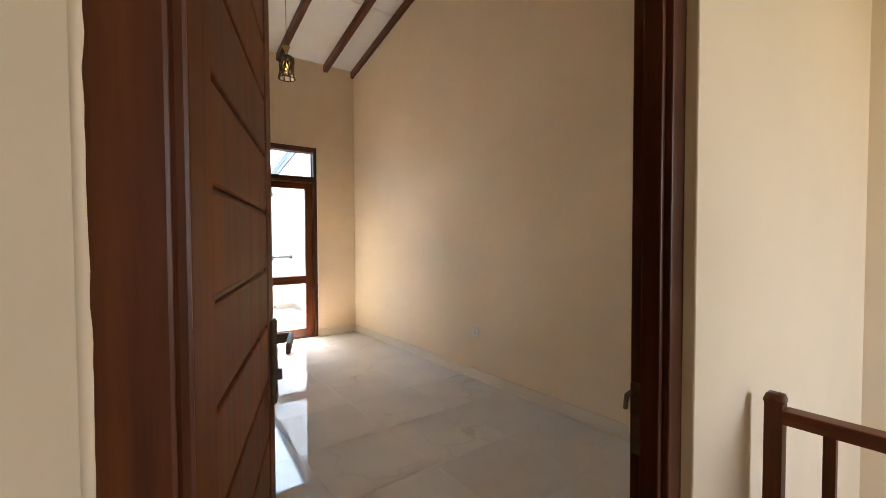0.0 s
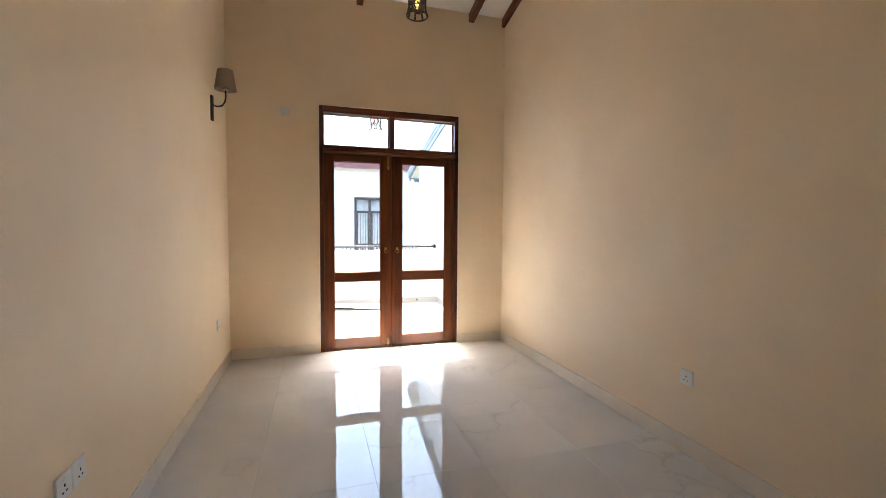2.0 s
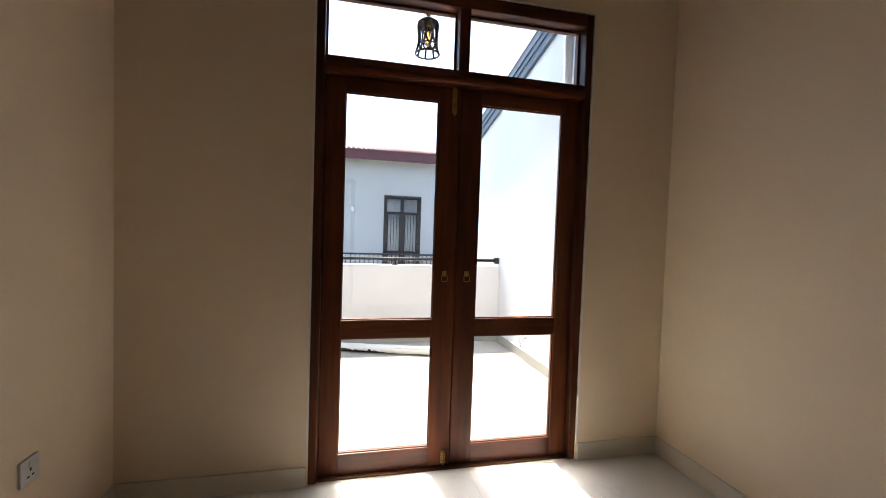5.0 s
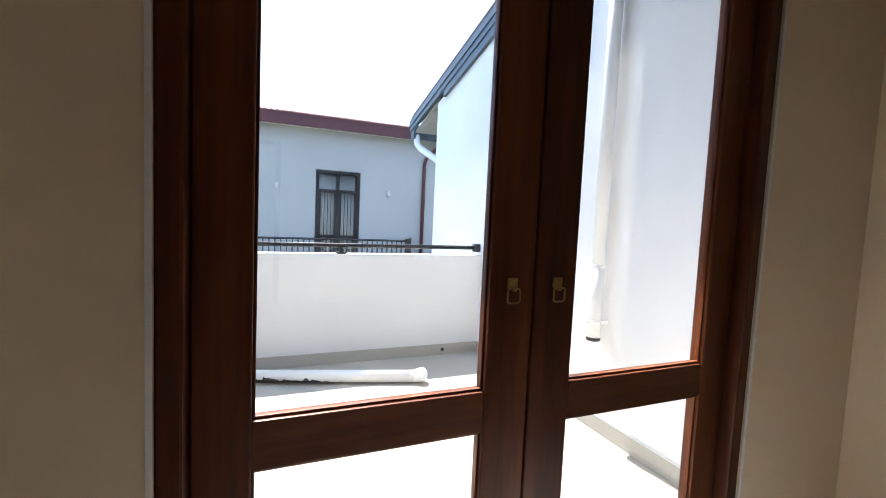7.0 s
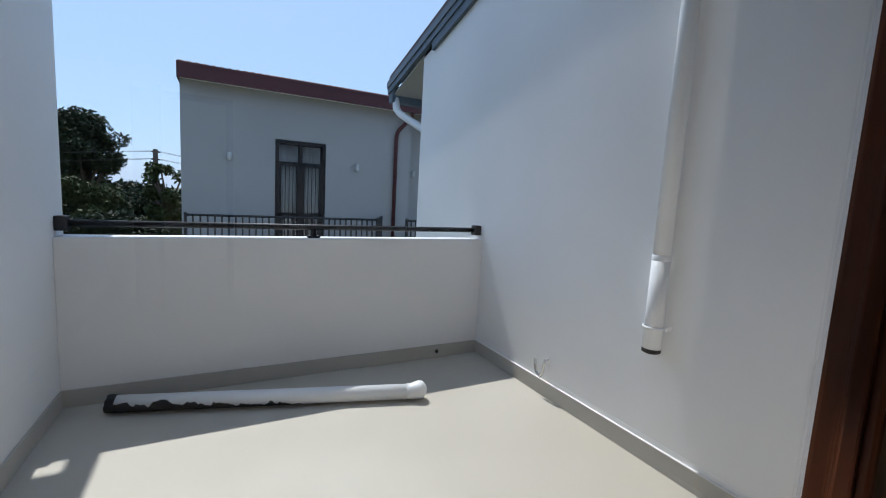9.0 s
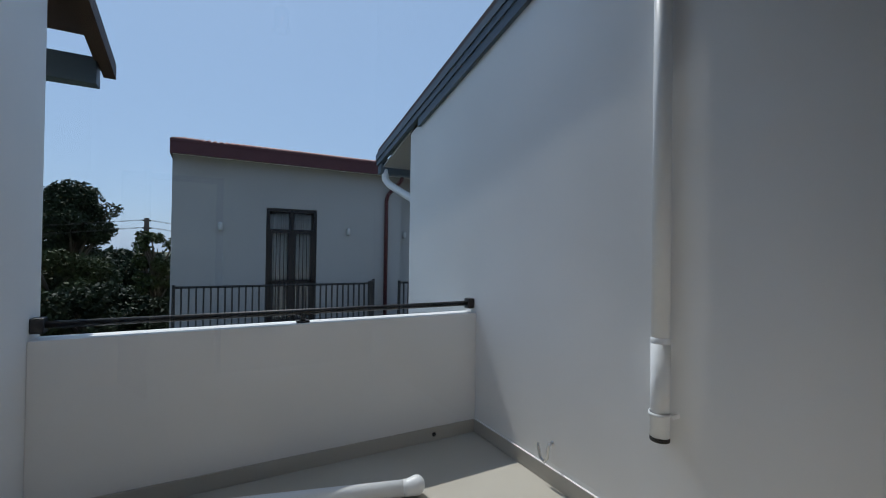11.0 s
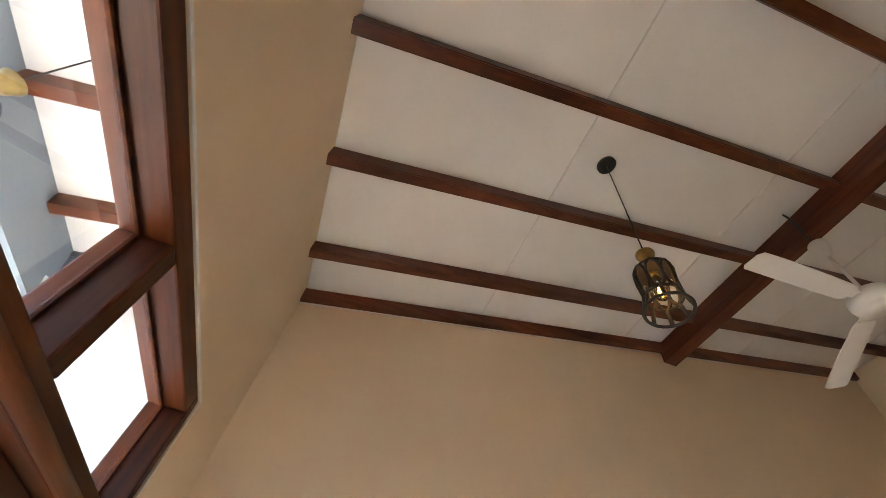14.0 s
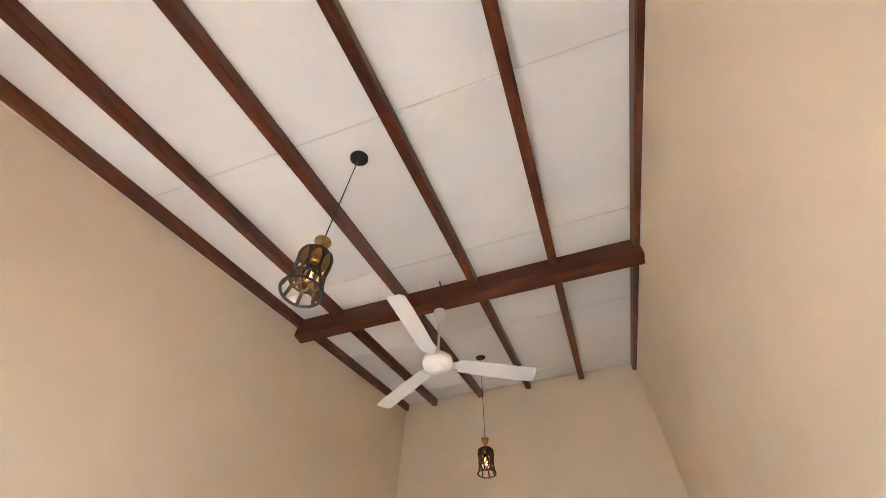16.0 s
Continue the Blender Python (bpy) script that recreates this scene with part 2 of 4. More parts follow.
def prism(bm, pts, lo, hi, axis, mi=0):
    """Extrudes a polygon along an axis. Points are the two other coordinates in order x, y, z."""
    def p3(p, d):
        v = list(p)
        v.insert(axis, d)
        return v
    a = [bm.verts.new(p3(p, lo)) for p in pts]
    b = [bm.verts.new(p3(p, hi)) for p in pts]
    n = len(pts)
    fs = [bm.faces.new(a), bm.faces.new(b[::-1])]
    for i in range(n):
        fs.append(bm.faces.new((a[i], b[i], b[(i + 1) % n], a[(i + 1) % n])))
    for f in fs:
        f.material_index = mi
    bmesh.ops.recalc_face_normals(bm, faces=bm.faces[:])
    return bm


def lathe(bm, profile, centre=(0, 0, 0), seg=24, m=None, mi=0, cap=True):
    rings = []
    m = m or Matrix()
    for r, z in profile:
        rings.append([bm.verts.new(m @ Vector((centre[0] + r * math.cos(2 * math.pi * i / seg), centre[1] + r * math.sin(2 * math.pi * i / seg), centre[2] + z))) for i in range(seg)])
    for a, b in zip(rings, rings[1:]):
        for i in range(seg):
            f = bm.faces.new((a[i], a[(i + 1) % seg], b[(i + 1) % seg], b[i]))
            f.material_index, f.smooth = mi, True
    if cap:
        for ring, flip in ((rings[0], True), (rings[-1], False)):
            f = bm.faces.new(ring[::-1] if flip else ring)
            f.material_index = mi
    return bm


def sweep(bm, pts, r, seg=8, closed=False, mi=0, squash=1.0):
    """A round bar along a line of points."""
    pts = [Vector(p) for p in pts]
    n = len(pts)
    rings = []
    up = None
    for i, p in enumerate(pts):
        a = pts[(i - 1) % n] if closed or i else p
        b = pts[(i + 1) % n] if closed or i < n - 1 else p
        t = (b - a).normalized()
        if up is None:
            up = t.orthogonal().normalized()
        up = (up - t * up.dot(t)).normalized()
        side = t.cross(up)
        rr = r[i] if isinstance(r, (list, tuple)) else r
        rings.append([bm.verts.new(p + (up * math.cos(2 * math.pi * k / seg) + side * math.sin(2 * math.pi * k / seg) * squash) * rr) for k in range(seg)])
    for i in range(n if closed else n - 1):
        a, b = rings[i], rings[(i + 1) % n]
        for k in range(seg):
            f = bm.faces.new((a[k], a[(k + 1) % seg], b[(k + 1) % seg], b[k]))
            f.smooth, f.material_index = True, mi
    if not closed:
        bm.faces.new(rings[0][::-1]).material_index = mi
        bm.faces.new(rings[-1]).material_index = mi
    bmesh.ops.recalc_face_normals(bm, faces=bm.faces[:])
    return bm


def finish(name, bm, mats, parent=None, label=""):
    me = bpy.data.meshes.new(name)
    bm.to_mesh(me)
    bm.free()
    for m in mats if isinstance(mats, (list, tuple)) else [mats]:
        me.materials.append(m)
    ob = new(name, me)
    if parent:
        ob.parent = parent
    if label:
        ob["label"] = label
    return ob


def part(name, bm, mat, parent, label=""):
    return finish(name, bm, mat, parent, label)


def thing(name, m, label, category, group=""):
    ob = new(name)
    ob.empty_display_size = 0.1
    ob.matrix_basis = m
    return tagged(ob, label, category, group)


def structure(name, bm, mats, label, category=""):
    return tagged(finish(name, bm, mats), label, category, kind="structure")


# ---- the room's shell ----
XL, XR = -1.606, 1.30      # side walls of the room
YN, YS = 0.0, -5.11        # balcony wall and entry wall, inner faces
RISE = 0.2505              # the ceiling climbs towards the entry wall
ZE = 3.597                 # underside of the rafters at the balcony wall
DEEP = 0.095               # rafter depth
BX0, BX1 = -1.33, 1.297     # balcony side walls
BZ = -0.025              # balcony floor
BY = 2.78                  # parapet, inner face


def under(y):
    return ZE - RISE * y


# floor slab below the tiles, room and landing
bm = bmesh.new()
box(bm, (-3.0, -8.0, -0.2), (1.49, 0.12, -0.006))
floor = structure("floor", bm, M_GROUT, "polished white marble tile floor with grey veins", "floor")

# balcony wall, cream inside and white outside, with the door opening
bm = bmesh.new()
DW, DH = 0.75, 2.556
for y0, y1, mi in ((0.0, 0.11, 0), (0.11, 0.2, 1)):
    zt = 3.71 - RISE * y0
    wide = DW + 0.16 * mi      # the outer opening is rebated wider than the frame
    for x0, x1, z0 in ((XL - 0.2, -wide, -0.2), (wide, XR + 0.2, -0.2), (-wide, wide, DH + 0.05 * mi)):
        box(bm, (x0, y0, z0), (x1, y1, zt), 0, mi)
wall_north = structure("wall_north", bm, [M_CREAM, M_WHITE], "cream painted wall round the balcony doors", "wall")

# long side walls with sloping tops
for nm, x0, x1 in (("wall_east", XR, XR + 0.2), ("wall_west", XL - 0.2, XL)):
    bm = bmesh.new()
    prism(bm, [(YS - 0.12, -0.2), (0.0, -0.2), (0.0, under(0) + DEEP + 0.01), (YS - 0.12, under(YS - 0.12) + DEEP + 0.01)], x0, x1, 0)
    structure(nm, bm, M_CREAM, "plain cream painted side wall under a sloping ceiling", "wall")

# entry wall with the doorway
EX0, EX1, EH = -1.366, -0.447, 2.16
bm = bmesh.new()
for x0, x1, z0 in ((-3.0, EX0, -0.2), (EX1, XR + 0.0, -0.2), (EX0, EX1, EH)):
    box(bm, (x0, YS - 0.12, z0), (x1, YS, under(YS) + DEEP + 0.01))
structure("wall_south", bm, M_CREAM, "cream painted wall with the entry doorway", "wall")

# sloping ceiling: boards with seams between them
bm = bmesh.new()


def sloped(bm, x0, x1, y0, y1, off0, off1, mi=0):
    prism(bm, [(y0, under(y0) + off0), (y1, under(y1) + off0), (y1, under(y1) + off1), (y0, under(y0) + off1)], x0, x1, 0, mi)


SEAMS = [YS - 0.05, -4.78, -3.59, -2.40, -1.18, 0.0]
for a, b in zip(SEAMS, SEAMS[1:]):
    sloped(bm, XL, XR, a + 0.005, b - 0.005, DEEP, DEEP + 0.012)
sloped(bm, XL, XR, YS - 0.05, 0.0, DEEP + 0.008, DEEP + 0.024, 1)
structure("ceiling", bm, [M_CEIL, M_SEAM], "sloping white board ceiling with fine seams", "ceiling")

# roof sheet above room and wings
bm = bmesh.new()
sloped(bm, XL - 0.2, XR + 0.2, YS - 0.3, 1.24, DEEP + 0.06, DEEP + 0.14)
structure("roof", bm, M_RED_TILE, "sloping tiled roof over the room", "roof")


def rafter(x0, x1):
    bm = bmesh.new()
    sloped(bm, x0, x1, YS, 0.0, 0.0, DEEP - 0.002)
    bmesh.ops.bevel(bm, geom=[e for e in bm.edges if abs(e.verts[0].co.y - e.verts[1].co.y) > 1], offset=0.006, segments=2, affect="EDGES")
    return tagged(finish("ceiling_rafter", bm, M_BEAM), "dark red-brown wooden rafter under the sloping ceiling", "rafter", "rafters of the ceiling", "structure")


RAFTERS = [0.888, 0.272, -0.337, -0.975]
rafter(XR - 0.045, XR)
for x in RAFTERS:
    rafter(x - 0.032, x + 0.032)
rafter(XL, XL + 0.045)
bm = bmesh.new()
box(bm, (XL, -2.865, 4.197), (XR, -2.755, under(-2.755) + DEEP - 0.003), 0.006)
tagged(finish("cross_beam", bm, M_BEAM_X), "stout dark red-brown wooden beam crossing below the rafters", "beam", kind="structure")

# pale plaster line along the wall rafters
bm = bmesh.new()
for xa, xb in ((XL, XL + 0.004), (XR - 0.004, XR)):
    sloped(bm, xa, xb, YS, 0.0, -0.010, -0.001)
structure("trim_rafter_line", bm, M_CEIL, "thin pale plaster line under the wall rafters", "trim")

# marble skirting
bm = bmesh.new()
SK = 0.1
box(bm, (XL, YS, -0.006), (XL + 0.012, 0.0, SK), 0.003)
box(bm, (XR - 0.012, YS, -0.006), (XR, 0.0, SK), 0.003)
box(bm, (XL + 0.012, -0.012, -0.006), (-DW - 0.01, 0.0, SK), 0.003)
box(bm, (DW + 0.01, -0.012, -0.006), (XR - 0.012, 0.0, SK), 0.003)
box(bm, (EX1 + 0.01, YS, -0.006), (XR - 0.012, YS + 0.012, SK), 0.003)
structure("baseboard", bm, M_SKIRT, "low cream-white marble skirting along the walls", "skirting")

# ---- landing outside the entry door ----
HZ = 2.9
bm = bmesh.new()
box(bm, (XR, -8.0, -3.0), (XR + 0.2, YS - 0.12, HZ))
structure("wall_landing_east", bm, M_CREAM, "plain cream landing wall", "wall")
bm = bmesh.new()
box(bm, (-3.0, -8.0, -0.2), (-2.8, YS - 0.12, HZ))
structure("wall_landing_west", bm, M_CREAM, "plain cream landing wall", "wall")
# unseen wall; its opening is added to hold the fill lamp
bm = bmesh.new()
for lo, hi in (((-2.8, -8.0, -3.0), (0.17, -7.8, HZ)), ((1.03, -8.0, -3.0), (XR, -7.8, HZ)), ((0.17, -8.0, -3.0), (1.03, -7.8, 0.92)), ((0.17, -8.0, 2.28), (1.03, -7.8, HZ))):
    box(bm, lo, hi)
structure("wall_landing_south", bm, M_CREAM, "cream wall out of view with an added window opening", "wall")
bm = bmesh.new()
box(bm, (-3.0, -8.0, HZ), (XR + 0.2, YS - 0.12, HZ + 0.1))
structure("ceiling_landing", bm, M_CEIL, "flat white landing ceiling", "ceiling")

# ---- balcony, outer walls and roofs ----
bm = bmesh.new()
box(bm, (BX0 - 0.2, 0.12, -0.25), (BX1, BY + 0.15, BZ - 0.004))
structure("balcony_floor", bm, M_BALCONY, "sunlit plain beige balcony floor", "floor")


def verge(y):
    return 3.55 - 0.236 * y


bm = bmesh.new()
prism(bm, [(0.2, -3.2), (4.1, -3.2), (4.1, verge(4.1) + 0.05), (0.2, verge(0.2) + 0.05)], BX1, BX1 + 0.2, 0)
structure("wall_balcony_east", bm, M_WHITE, "tall white rendered wall beside the balcony", "wall")
bm = bmesh.new()
prism(bm, [(0.2, -3.2), (2.96, -3.2), (2.96, verge(2.96) + 0.05), (0.2, verge(0.2) + 0.05)], BX0 - 0.2, BX0, 0)
structure("wall_balcony_west", bm, M_WHITE, "white rendered wall beside the balcony", "wall")
bm = bmesh.new()
box(bm, (BX0, BY, -3.2), (BX1, BY + 0.15, 0.925 + BZ), 0.006)
structure("parapet", bm, M_WHITE, "waist-high white rendered balcony parapet", "parapet")
bm = bmesh.new()
box(bm, (BX0, BY - 0.012, BZ - 0.004), (BX1 - 0.012, BY, BZ + 0.095), 0.003)
box(bm, (BX1 - 0.012, 0.2, BZ - 0.004), (BX1, BY, BZ + 0.095), 0.003)
box(bm, (BX0, 0.2, BZ - 0.004), (BX0 + 0.012, BY - 0.012, BZ + 0.095), 0.003)
# white strip on the east top edge: unglazed tile plus painted-in sunlight
box(bm, (BX1 - 0.0125, 0.2, BZ + 0.0945), (BX1, BY - 0.013, BZ + 0.0985), 0, 1)
structure("baseboard_balcony", bm, [M_SKIRT_OUT, M_WHITE], "grey-beige tile skirting round the balcony", "skirting")
bm = bmesh.new()
lathe(bm, [(0.016, -0.001), (0.016, 0.003), (0.013, 0.004), (0.002, 0.004)], seg=14, m=Matrix.Translation((0.93, BY - 0.0125, BZ + 0.045)) @ Matrix.Rotation(radians(90), 4, "X"))
tagged(finish("drain_hole", bm, M_RUBBER), "small dark round drain outlet in the parapet skirting", "drain")

# grey verge boards on the side walls, stepped in two layers
for nm, xa, xb, ytip, yend in (("verge_board_east", BX1 - 0.035, BX1 - 0.002, 5.05, 3.85), ("verge_board_west", BX0 + 0.002, BX0 + 0.05, 3.98, 3.0)):
    ob = thing(nm, Matrix(), "blue-grey painted verge board under the sloping roof edge", "fascia")
    ob["kind"] = "structure"
    inward = -1 if xa > 0 else 1
    for a, b, t0, t1, ye in ((xa, xb, 0.0, 0.085, yend), (xa + 0.012 * inward, xb, 0.085, 0.15, ytip), (xa + 0.024 * inward, xb, 0.15, 0.21, ytip)):
        bm = bmesh.new()
        prism(bm, [(1.0, verge(1.0) + t0), (ye, verge(ye) + t0), (ye, verge(ye) + t1 + 0.012 * (ye - 1.0) / 3), (1.0, verge(1.0) + t1)], min(a, b), max(a, b), 0)
        part("board", bm, M_GREYBOARD if inward < 0 else M_STAINED, ob)
# roofs of the two wings
bm = bmesh.new()
prism(bm, [(0.9, verge(0.9) + 0.215), (5.05, verge(5.05) + 0.25), (5.05, verge(5.05) + 0.30), (0.9, verge(0.9) + 0.30)], BX1 - 0.03, 5.2, 0)
structure("roof_east_wing", bm, M_STAINED, "sloping dark roof of the east wing", "roof")
bm = bmesh.new()
prism(bm, [(0.9, verge(0.9) + 0.215), (3.85, verge(3.85) + 0.245), (3.85, verge(3.85) + 0.30), (0.9, verge(0.9) + 0.30)], -5.2, BX0 + 0.03, 0)
structure("roof_west_wing", bm, M_STAINED, "sloping dark roof of the west wing", "roof")
# soffit and gutter at the east wing's far eave
bm = bmesh.new()
prism(bm, [(4.1, verge(4.1) + 0.06), (5.0, verge(5.0) + 0.03), (5.0, verge(5.0) + 0.05), (4.1, verge(4.1) + 0.10)], BX1 - 0.002, 5.2, 0)
structure("eave_soffit_east", bm, M_CONCRETE, "grey soffit under the far eave", "soffit")
bm = bmesh.new()
box(bm, (BX1 - 0.03, 4.92, verge(5.0) - 0.03), (5.2, 5.05, verge(5.0) + 0.16), 0.01)
structure("eave_gutter_east", bm, M_GREYBOARD, "blue-grey gutter along the far eave", "gutter")
bm = bmesh.new()
box(bm, (-5.2, 3.86, verge(3.85) - 0.085), (BX0 + 0.03, 3.99, verge(3.85) + 0.11), 0.01)
structure("eave_gutter_west", bm, M_GREYBOARD, "blue-grey gutter end at the west eave", "gutter")
bm = bmesh.new()
prism(bm, [(2.2, verge(2.2) + 0.02), (3.95, verge(3.95) + 0.02), (3.95, verge(3.95) + 0.13), (2.2, verge(2.2) + 0.13)], BX0 + 0.055, BX0 + 0.13, 0)
structure("eave_rafter_west", bm, M_STAINED, "dark brown rafter end at the west eave", "rafter")

# eave over the balcony doors: the roof slope runs on past the wall
EY = 1.20                  # rafter ends
bm = bmesh.new()
sloped(bm, BX0, BX1, 0.2, EY + 0.03, DEEP, DEEP + 0.015)
structure("eave_soffit", bm, M_CEIL, "white board soffit over the balcony doors", "soffit")
for x0, x1 in [(x - 0.032, x + 0.032) for x in RAFTERS] + [(BX1 - 0.034, BX1 - 0.002)]:
    bm = bmesh.new()
    sloped(bm, x0, x1, 0.2, EY, 0.0, DEEP - 0.002)
    tagged(finish("eave_rafter", bm, M_BEAM), "weathered brown rafter end under the eave", "rafter", "rafters of the eave", "structure")
eave_edge = thing("eave_fascia", Matrix(), "blue-grey fascia board and gutter along the eave over the balcony", "fascia")
eave_edge["kind"] = "structure"
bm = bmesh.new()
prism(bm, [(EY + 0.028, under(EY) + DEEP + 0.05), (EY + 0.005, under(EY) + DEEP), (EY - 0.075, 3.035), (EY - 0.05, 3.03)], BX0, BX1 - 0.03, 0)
part("fascia_board", bm, M_FASCIA_LIT, eave_edge)
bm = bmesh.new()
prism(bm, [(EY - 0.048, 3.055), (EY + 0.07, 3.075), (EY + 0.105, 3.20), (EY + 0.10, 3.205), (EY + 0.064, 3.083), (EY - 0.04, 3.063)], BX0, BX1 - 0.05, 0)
part("gutter", bm, M_FASCIA_LIT, eave_edge, "shallow blue-grey gutter")

# east wing and west wing bodies behind the balcony walls
bm = bmesh.new()
box(bm, (5.0, 0.2, -3.2), (5.2, 4.1, 2.4))
box(bm, (BX1 + 0.2, 3.9, -3.2), (5.0, 4.1, 2.5))
structure("wall_east_wing", bm, M_WHITE, "white rendered wing wall", "wall")

# ---- balcony things ----
pipe = thing("downpipe", pose(1.242, 1.182, 0.55), "white plastic rainwater downpipe fixed to the wall", "downpipe")
bm = bmesh.new()
lathe(bm, [(0.036, 0.0), (0.0405, 0.0), (0.0405, 0.44), (0.036, 0.44)], seg=24, cap=False)
part("lower_pipe", bm, M_PVC, pipe)
bm = bmesh.new()
lathe(bm, [(0.0385, 0.44), (0.0385, 2.62)], seg=24)
part("upper_pipe", bm, M_PVC, pipe)
bm = bmesh.new()
lathe(bm, [(0.0406, 0.425), (0.0414, 0.430), (0.0414, 0.448), (0.038, 0.452)], seg=24, cap=False)
part("socket_joint", bm, M_PVC, pipe)
bm = bmesh.new()
lathe(bm, [(0.034, -0.012), (0.0416, -0.008), (0.0416, 0.010), (0.034, 0.012)], seg=18, cap=False)
part("blackened_rim", bm, M_RUBBER, pipe, "blackened ragged pipe end")
for z in (0.11, 2.02):
    bm = bmesh.new()
    lathe(bm, [(0.044, z - 0.008), (0.049, z - 0.008), (0.049, z + 0.008), (0.044, z + 0.008)], seg=24, cap=False)
    box(bm, (0.0, -0.060, z - 0.01), (0.052, -0.044, z + 0.01), 0.002)
    part("clip", bm, M_PVC, pipe)

# swan-neck pipe under the far eave
neck = thing("swan_neck_pipe", pose(1.33, 4.86, verge(4.9) + 0.0), "white swan-neck rainwater pipe under the far eave", "downpipe")
bm = bmesh.new()
sweep(bm, [(0, 0.1, 0.0), (0, 0.08, -0.12), (0.03, 0.02, -0.19), (0.14, -0.35, -0.38), (0.25, -0.66, -0.52), (0.27, -0.70, -0.6), (0.27, -0.70, -2.5)], 0.045, 12)
part("pipe", bm, M_PVC, neck)

# loose pipe on the floor
a, b = Vector((0.50, 2.19, BZ + 0.05)), Vector((-1.09, 2.63, BZ + 0.05))
d = b - a
tube = thing("loose_pipe", Matrix.Translation(a - Vector((0, 0, 0.05))) @ Matrix.Rotation(math.atan2(d.y, d.x), 4, "Z"), "old white plastic pipe with an elbow lying on the balcony floor", "pipe")
L = d.length
bm = bmesh.new()
sweep(bm, [(0.0, 0, 0.047), (L, 0, 0.047)], 0.045, 22)
part("tube", bm, M_PVC, tube)
bm = bmesh.new()
sweep(bm, [(0.06, 0, 0.047), (0.03, 0, 0.048), (0.0, 0, 0.053), (-0.02, 0, 0.057), (-0.04, 0, 0.059), (-0.053, 0, 0.060), (-0.062, 0, 0.061), (-0.066, 0, 0.061)], [0.0453, 0.047, 0.052, 0.055, 0.050, 0.039, 0.023, 0.004], 24)
part("elbow", bm, M_PVC, tube)
bm = bmesh.new()
cols = []
NS = 150
for i in range(NS + 1):
    x = L - 0.005 - i * (L * 0.66) / NS
    f = 1 - i / NS
    top = -52 + 62 * min(1, f * 1.5) + 40 * noise.noise((x * 9.0, 3.1, 0.0)) + 30 * noise.noise((x * 37.0, 7.7, 0.0)) + 16 * noise.noise((x * 90.0, 2.2, 0.0))
    col = []
    for k in range(15):
        an = radians(-100 + (max(top, -95) + 100) * k / 14)
        col.append(bm.verts.new((x, 0.0464 * math.cos(an), 0.047 + 0.0464 * math.sin(an))))
    cols.append(col)
for a, b in zip(cols, cols[1:]):
    for k in range(14):
        bm.faces.new((a[k], b[k], b[k + 1], a[k + 1])).smooth = True
part("peeling_patch", bm, M_RUBBER, tube, "dark patch where the white paint has peeled")
bm = bmesh.new()
ring0, ring1 = [], []
for k in range(20):
    an = 2 * math.pi * k / 20
    rag = 0.008 * noise.noise((k * 0.9, 1.7, 0.3))
    ring0.append(bm.verts.new((L - 0.035 + rag, 0.0475 * math.cos(an), 0.048 + 0.0475 * math.sin(an))))
    ring1.append(bm.verts.new((L + 0.004 + 1.6 * rag, 0.0485 * math.cos(an), 0.049 + 0.0485 * math.sin(an))))
for k in range(20):
    bm.faces.new((ring0[k], ring0[(k + 1) % 20], ring1[(k + 1) % 20], ring1[k]))
bm.faces.new(ring0)
part("broken_end", bm, M_RUBBER, tube, "blackened ragged broken pipe end")

# bent steel hooks at the foot of the wall
for y, s in ((1.95, 1.0),):
    hook = thing("wall_hook", pose(BX1, y, BZ + 0.10), "small bent steel hook fixed low on the white wall", "hook")
    bm = bmesh.new()
    sweep(bm, [(0.0, -0.035, 0.145), (-0.028, -0.035, 0.145), (-0.034, -0.034, 0.13), (-0.036, -0.028, 0.06), (-0.037, -0.005, 0.028), (-0.037, 0.03, 0.045), (-0.037, 0.048, 0.09), (-0.037, 0.05, 0.125)], 0.0095, 10)
    part("hook_bar", bm, M_CHROME, hook)
    bm = bmesh.new()
    lathe(bm, [(0.0, 0.0), (0.016, 0.0), (0.016, 0.006), (0.0, 0.006)], seg=14, m=Matrix.Translation((0, -0.035, 0.145)) @ Matrix.Rotation(radians(-90), 4, "Y"), cap=False)
    part("base_disc", bm, M_CHROME, hook)

# rail on the parapet
rail = thing("parapet_rail", pose(0, BY + 0.06, 0.925 + BZ), "black iron handrail on the balcony parapet", "handrail")
bm = bmesh.new()
sweep(bm, [(BX0 + 0.03, 0, 0.07), (BX1 - 0.03, 0, 0.07)], 0.019, 12)
part("bar", bm, M_BLACK, rail)
for x0, x1 in ((BX0, BX0 + 0.055), (BX1 - 0.055, BX1)):
    bm = bmesh.new()
    box(bm, (x0, -0.035, 0.03), (x1, 0.035, 0.108), 0.006)
    part("end_bracket", bm, M_BLACK, rail)
bm = bmesh.new()
box(bm, (-0.05, -0.03, 0.0), (0.03, 0.03, 0.014), 0.004)
lathe(bm, [(0.022, 0.012), (0.017, 0.03), (0.017, 0.065)], (-0.01, 0, 0), 12)
part("post", bm, M_BLACK, rail)

# ---- balcony doors ----
door = thing("balcony_double_door", pose(0, 0, 0), "closed red-brown wooden double door with glass panes and a transom", "door")
YF0, YF1 = 0.004, 0.135


def dpart(name, lo, hi, mat, parent, bevel=0.006, label=""):
    bm = bmesh.new()
    box(bm, lo, hi, bevel)
    return part(name, bm, mat, parent, label)


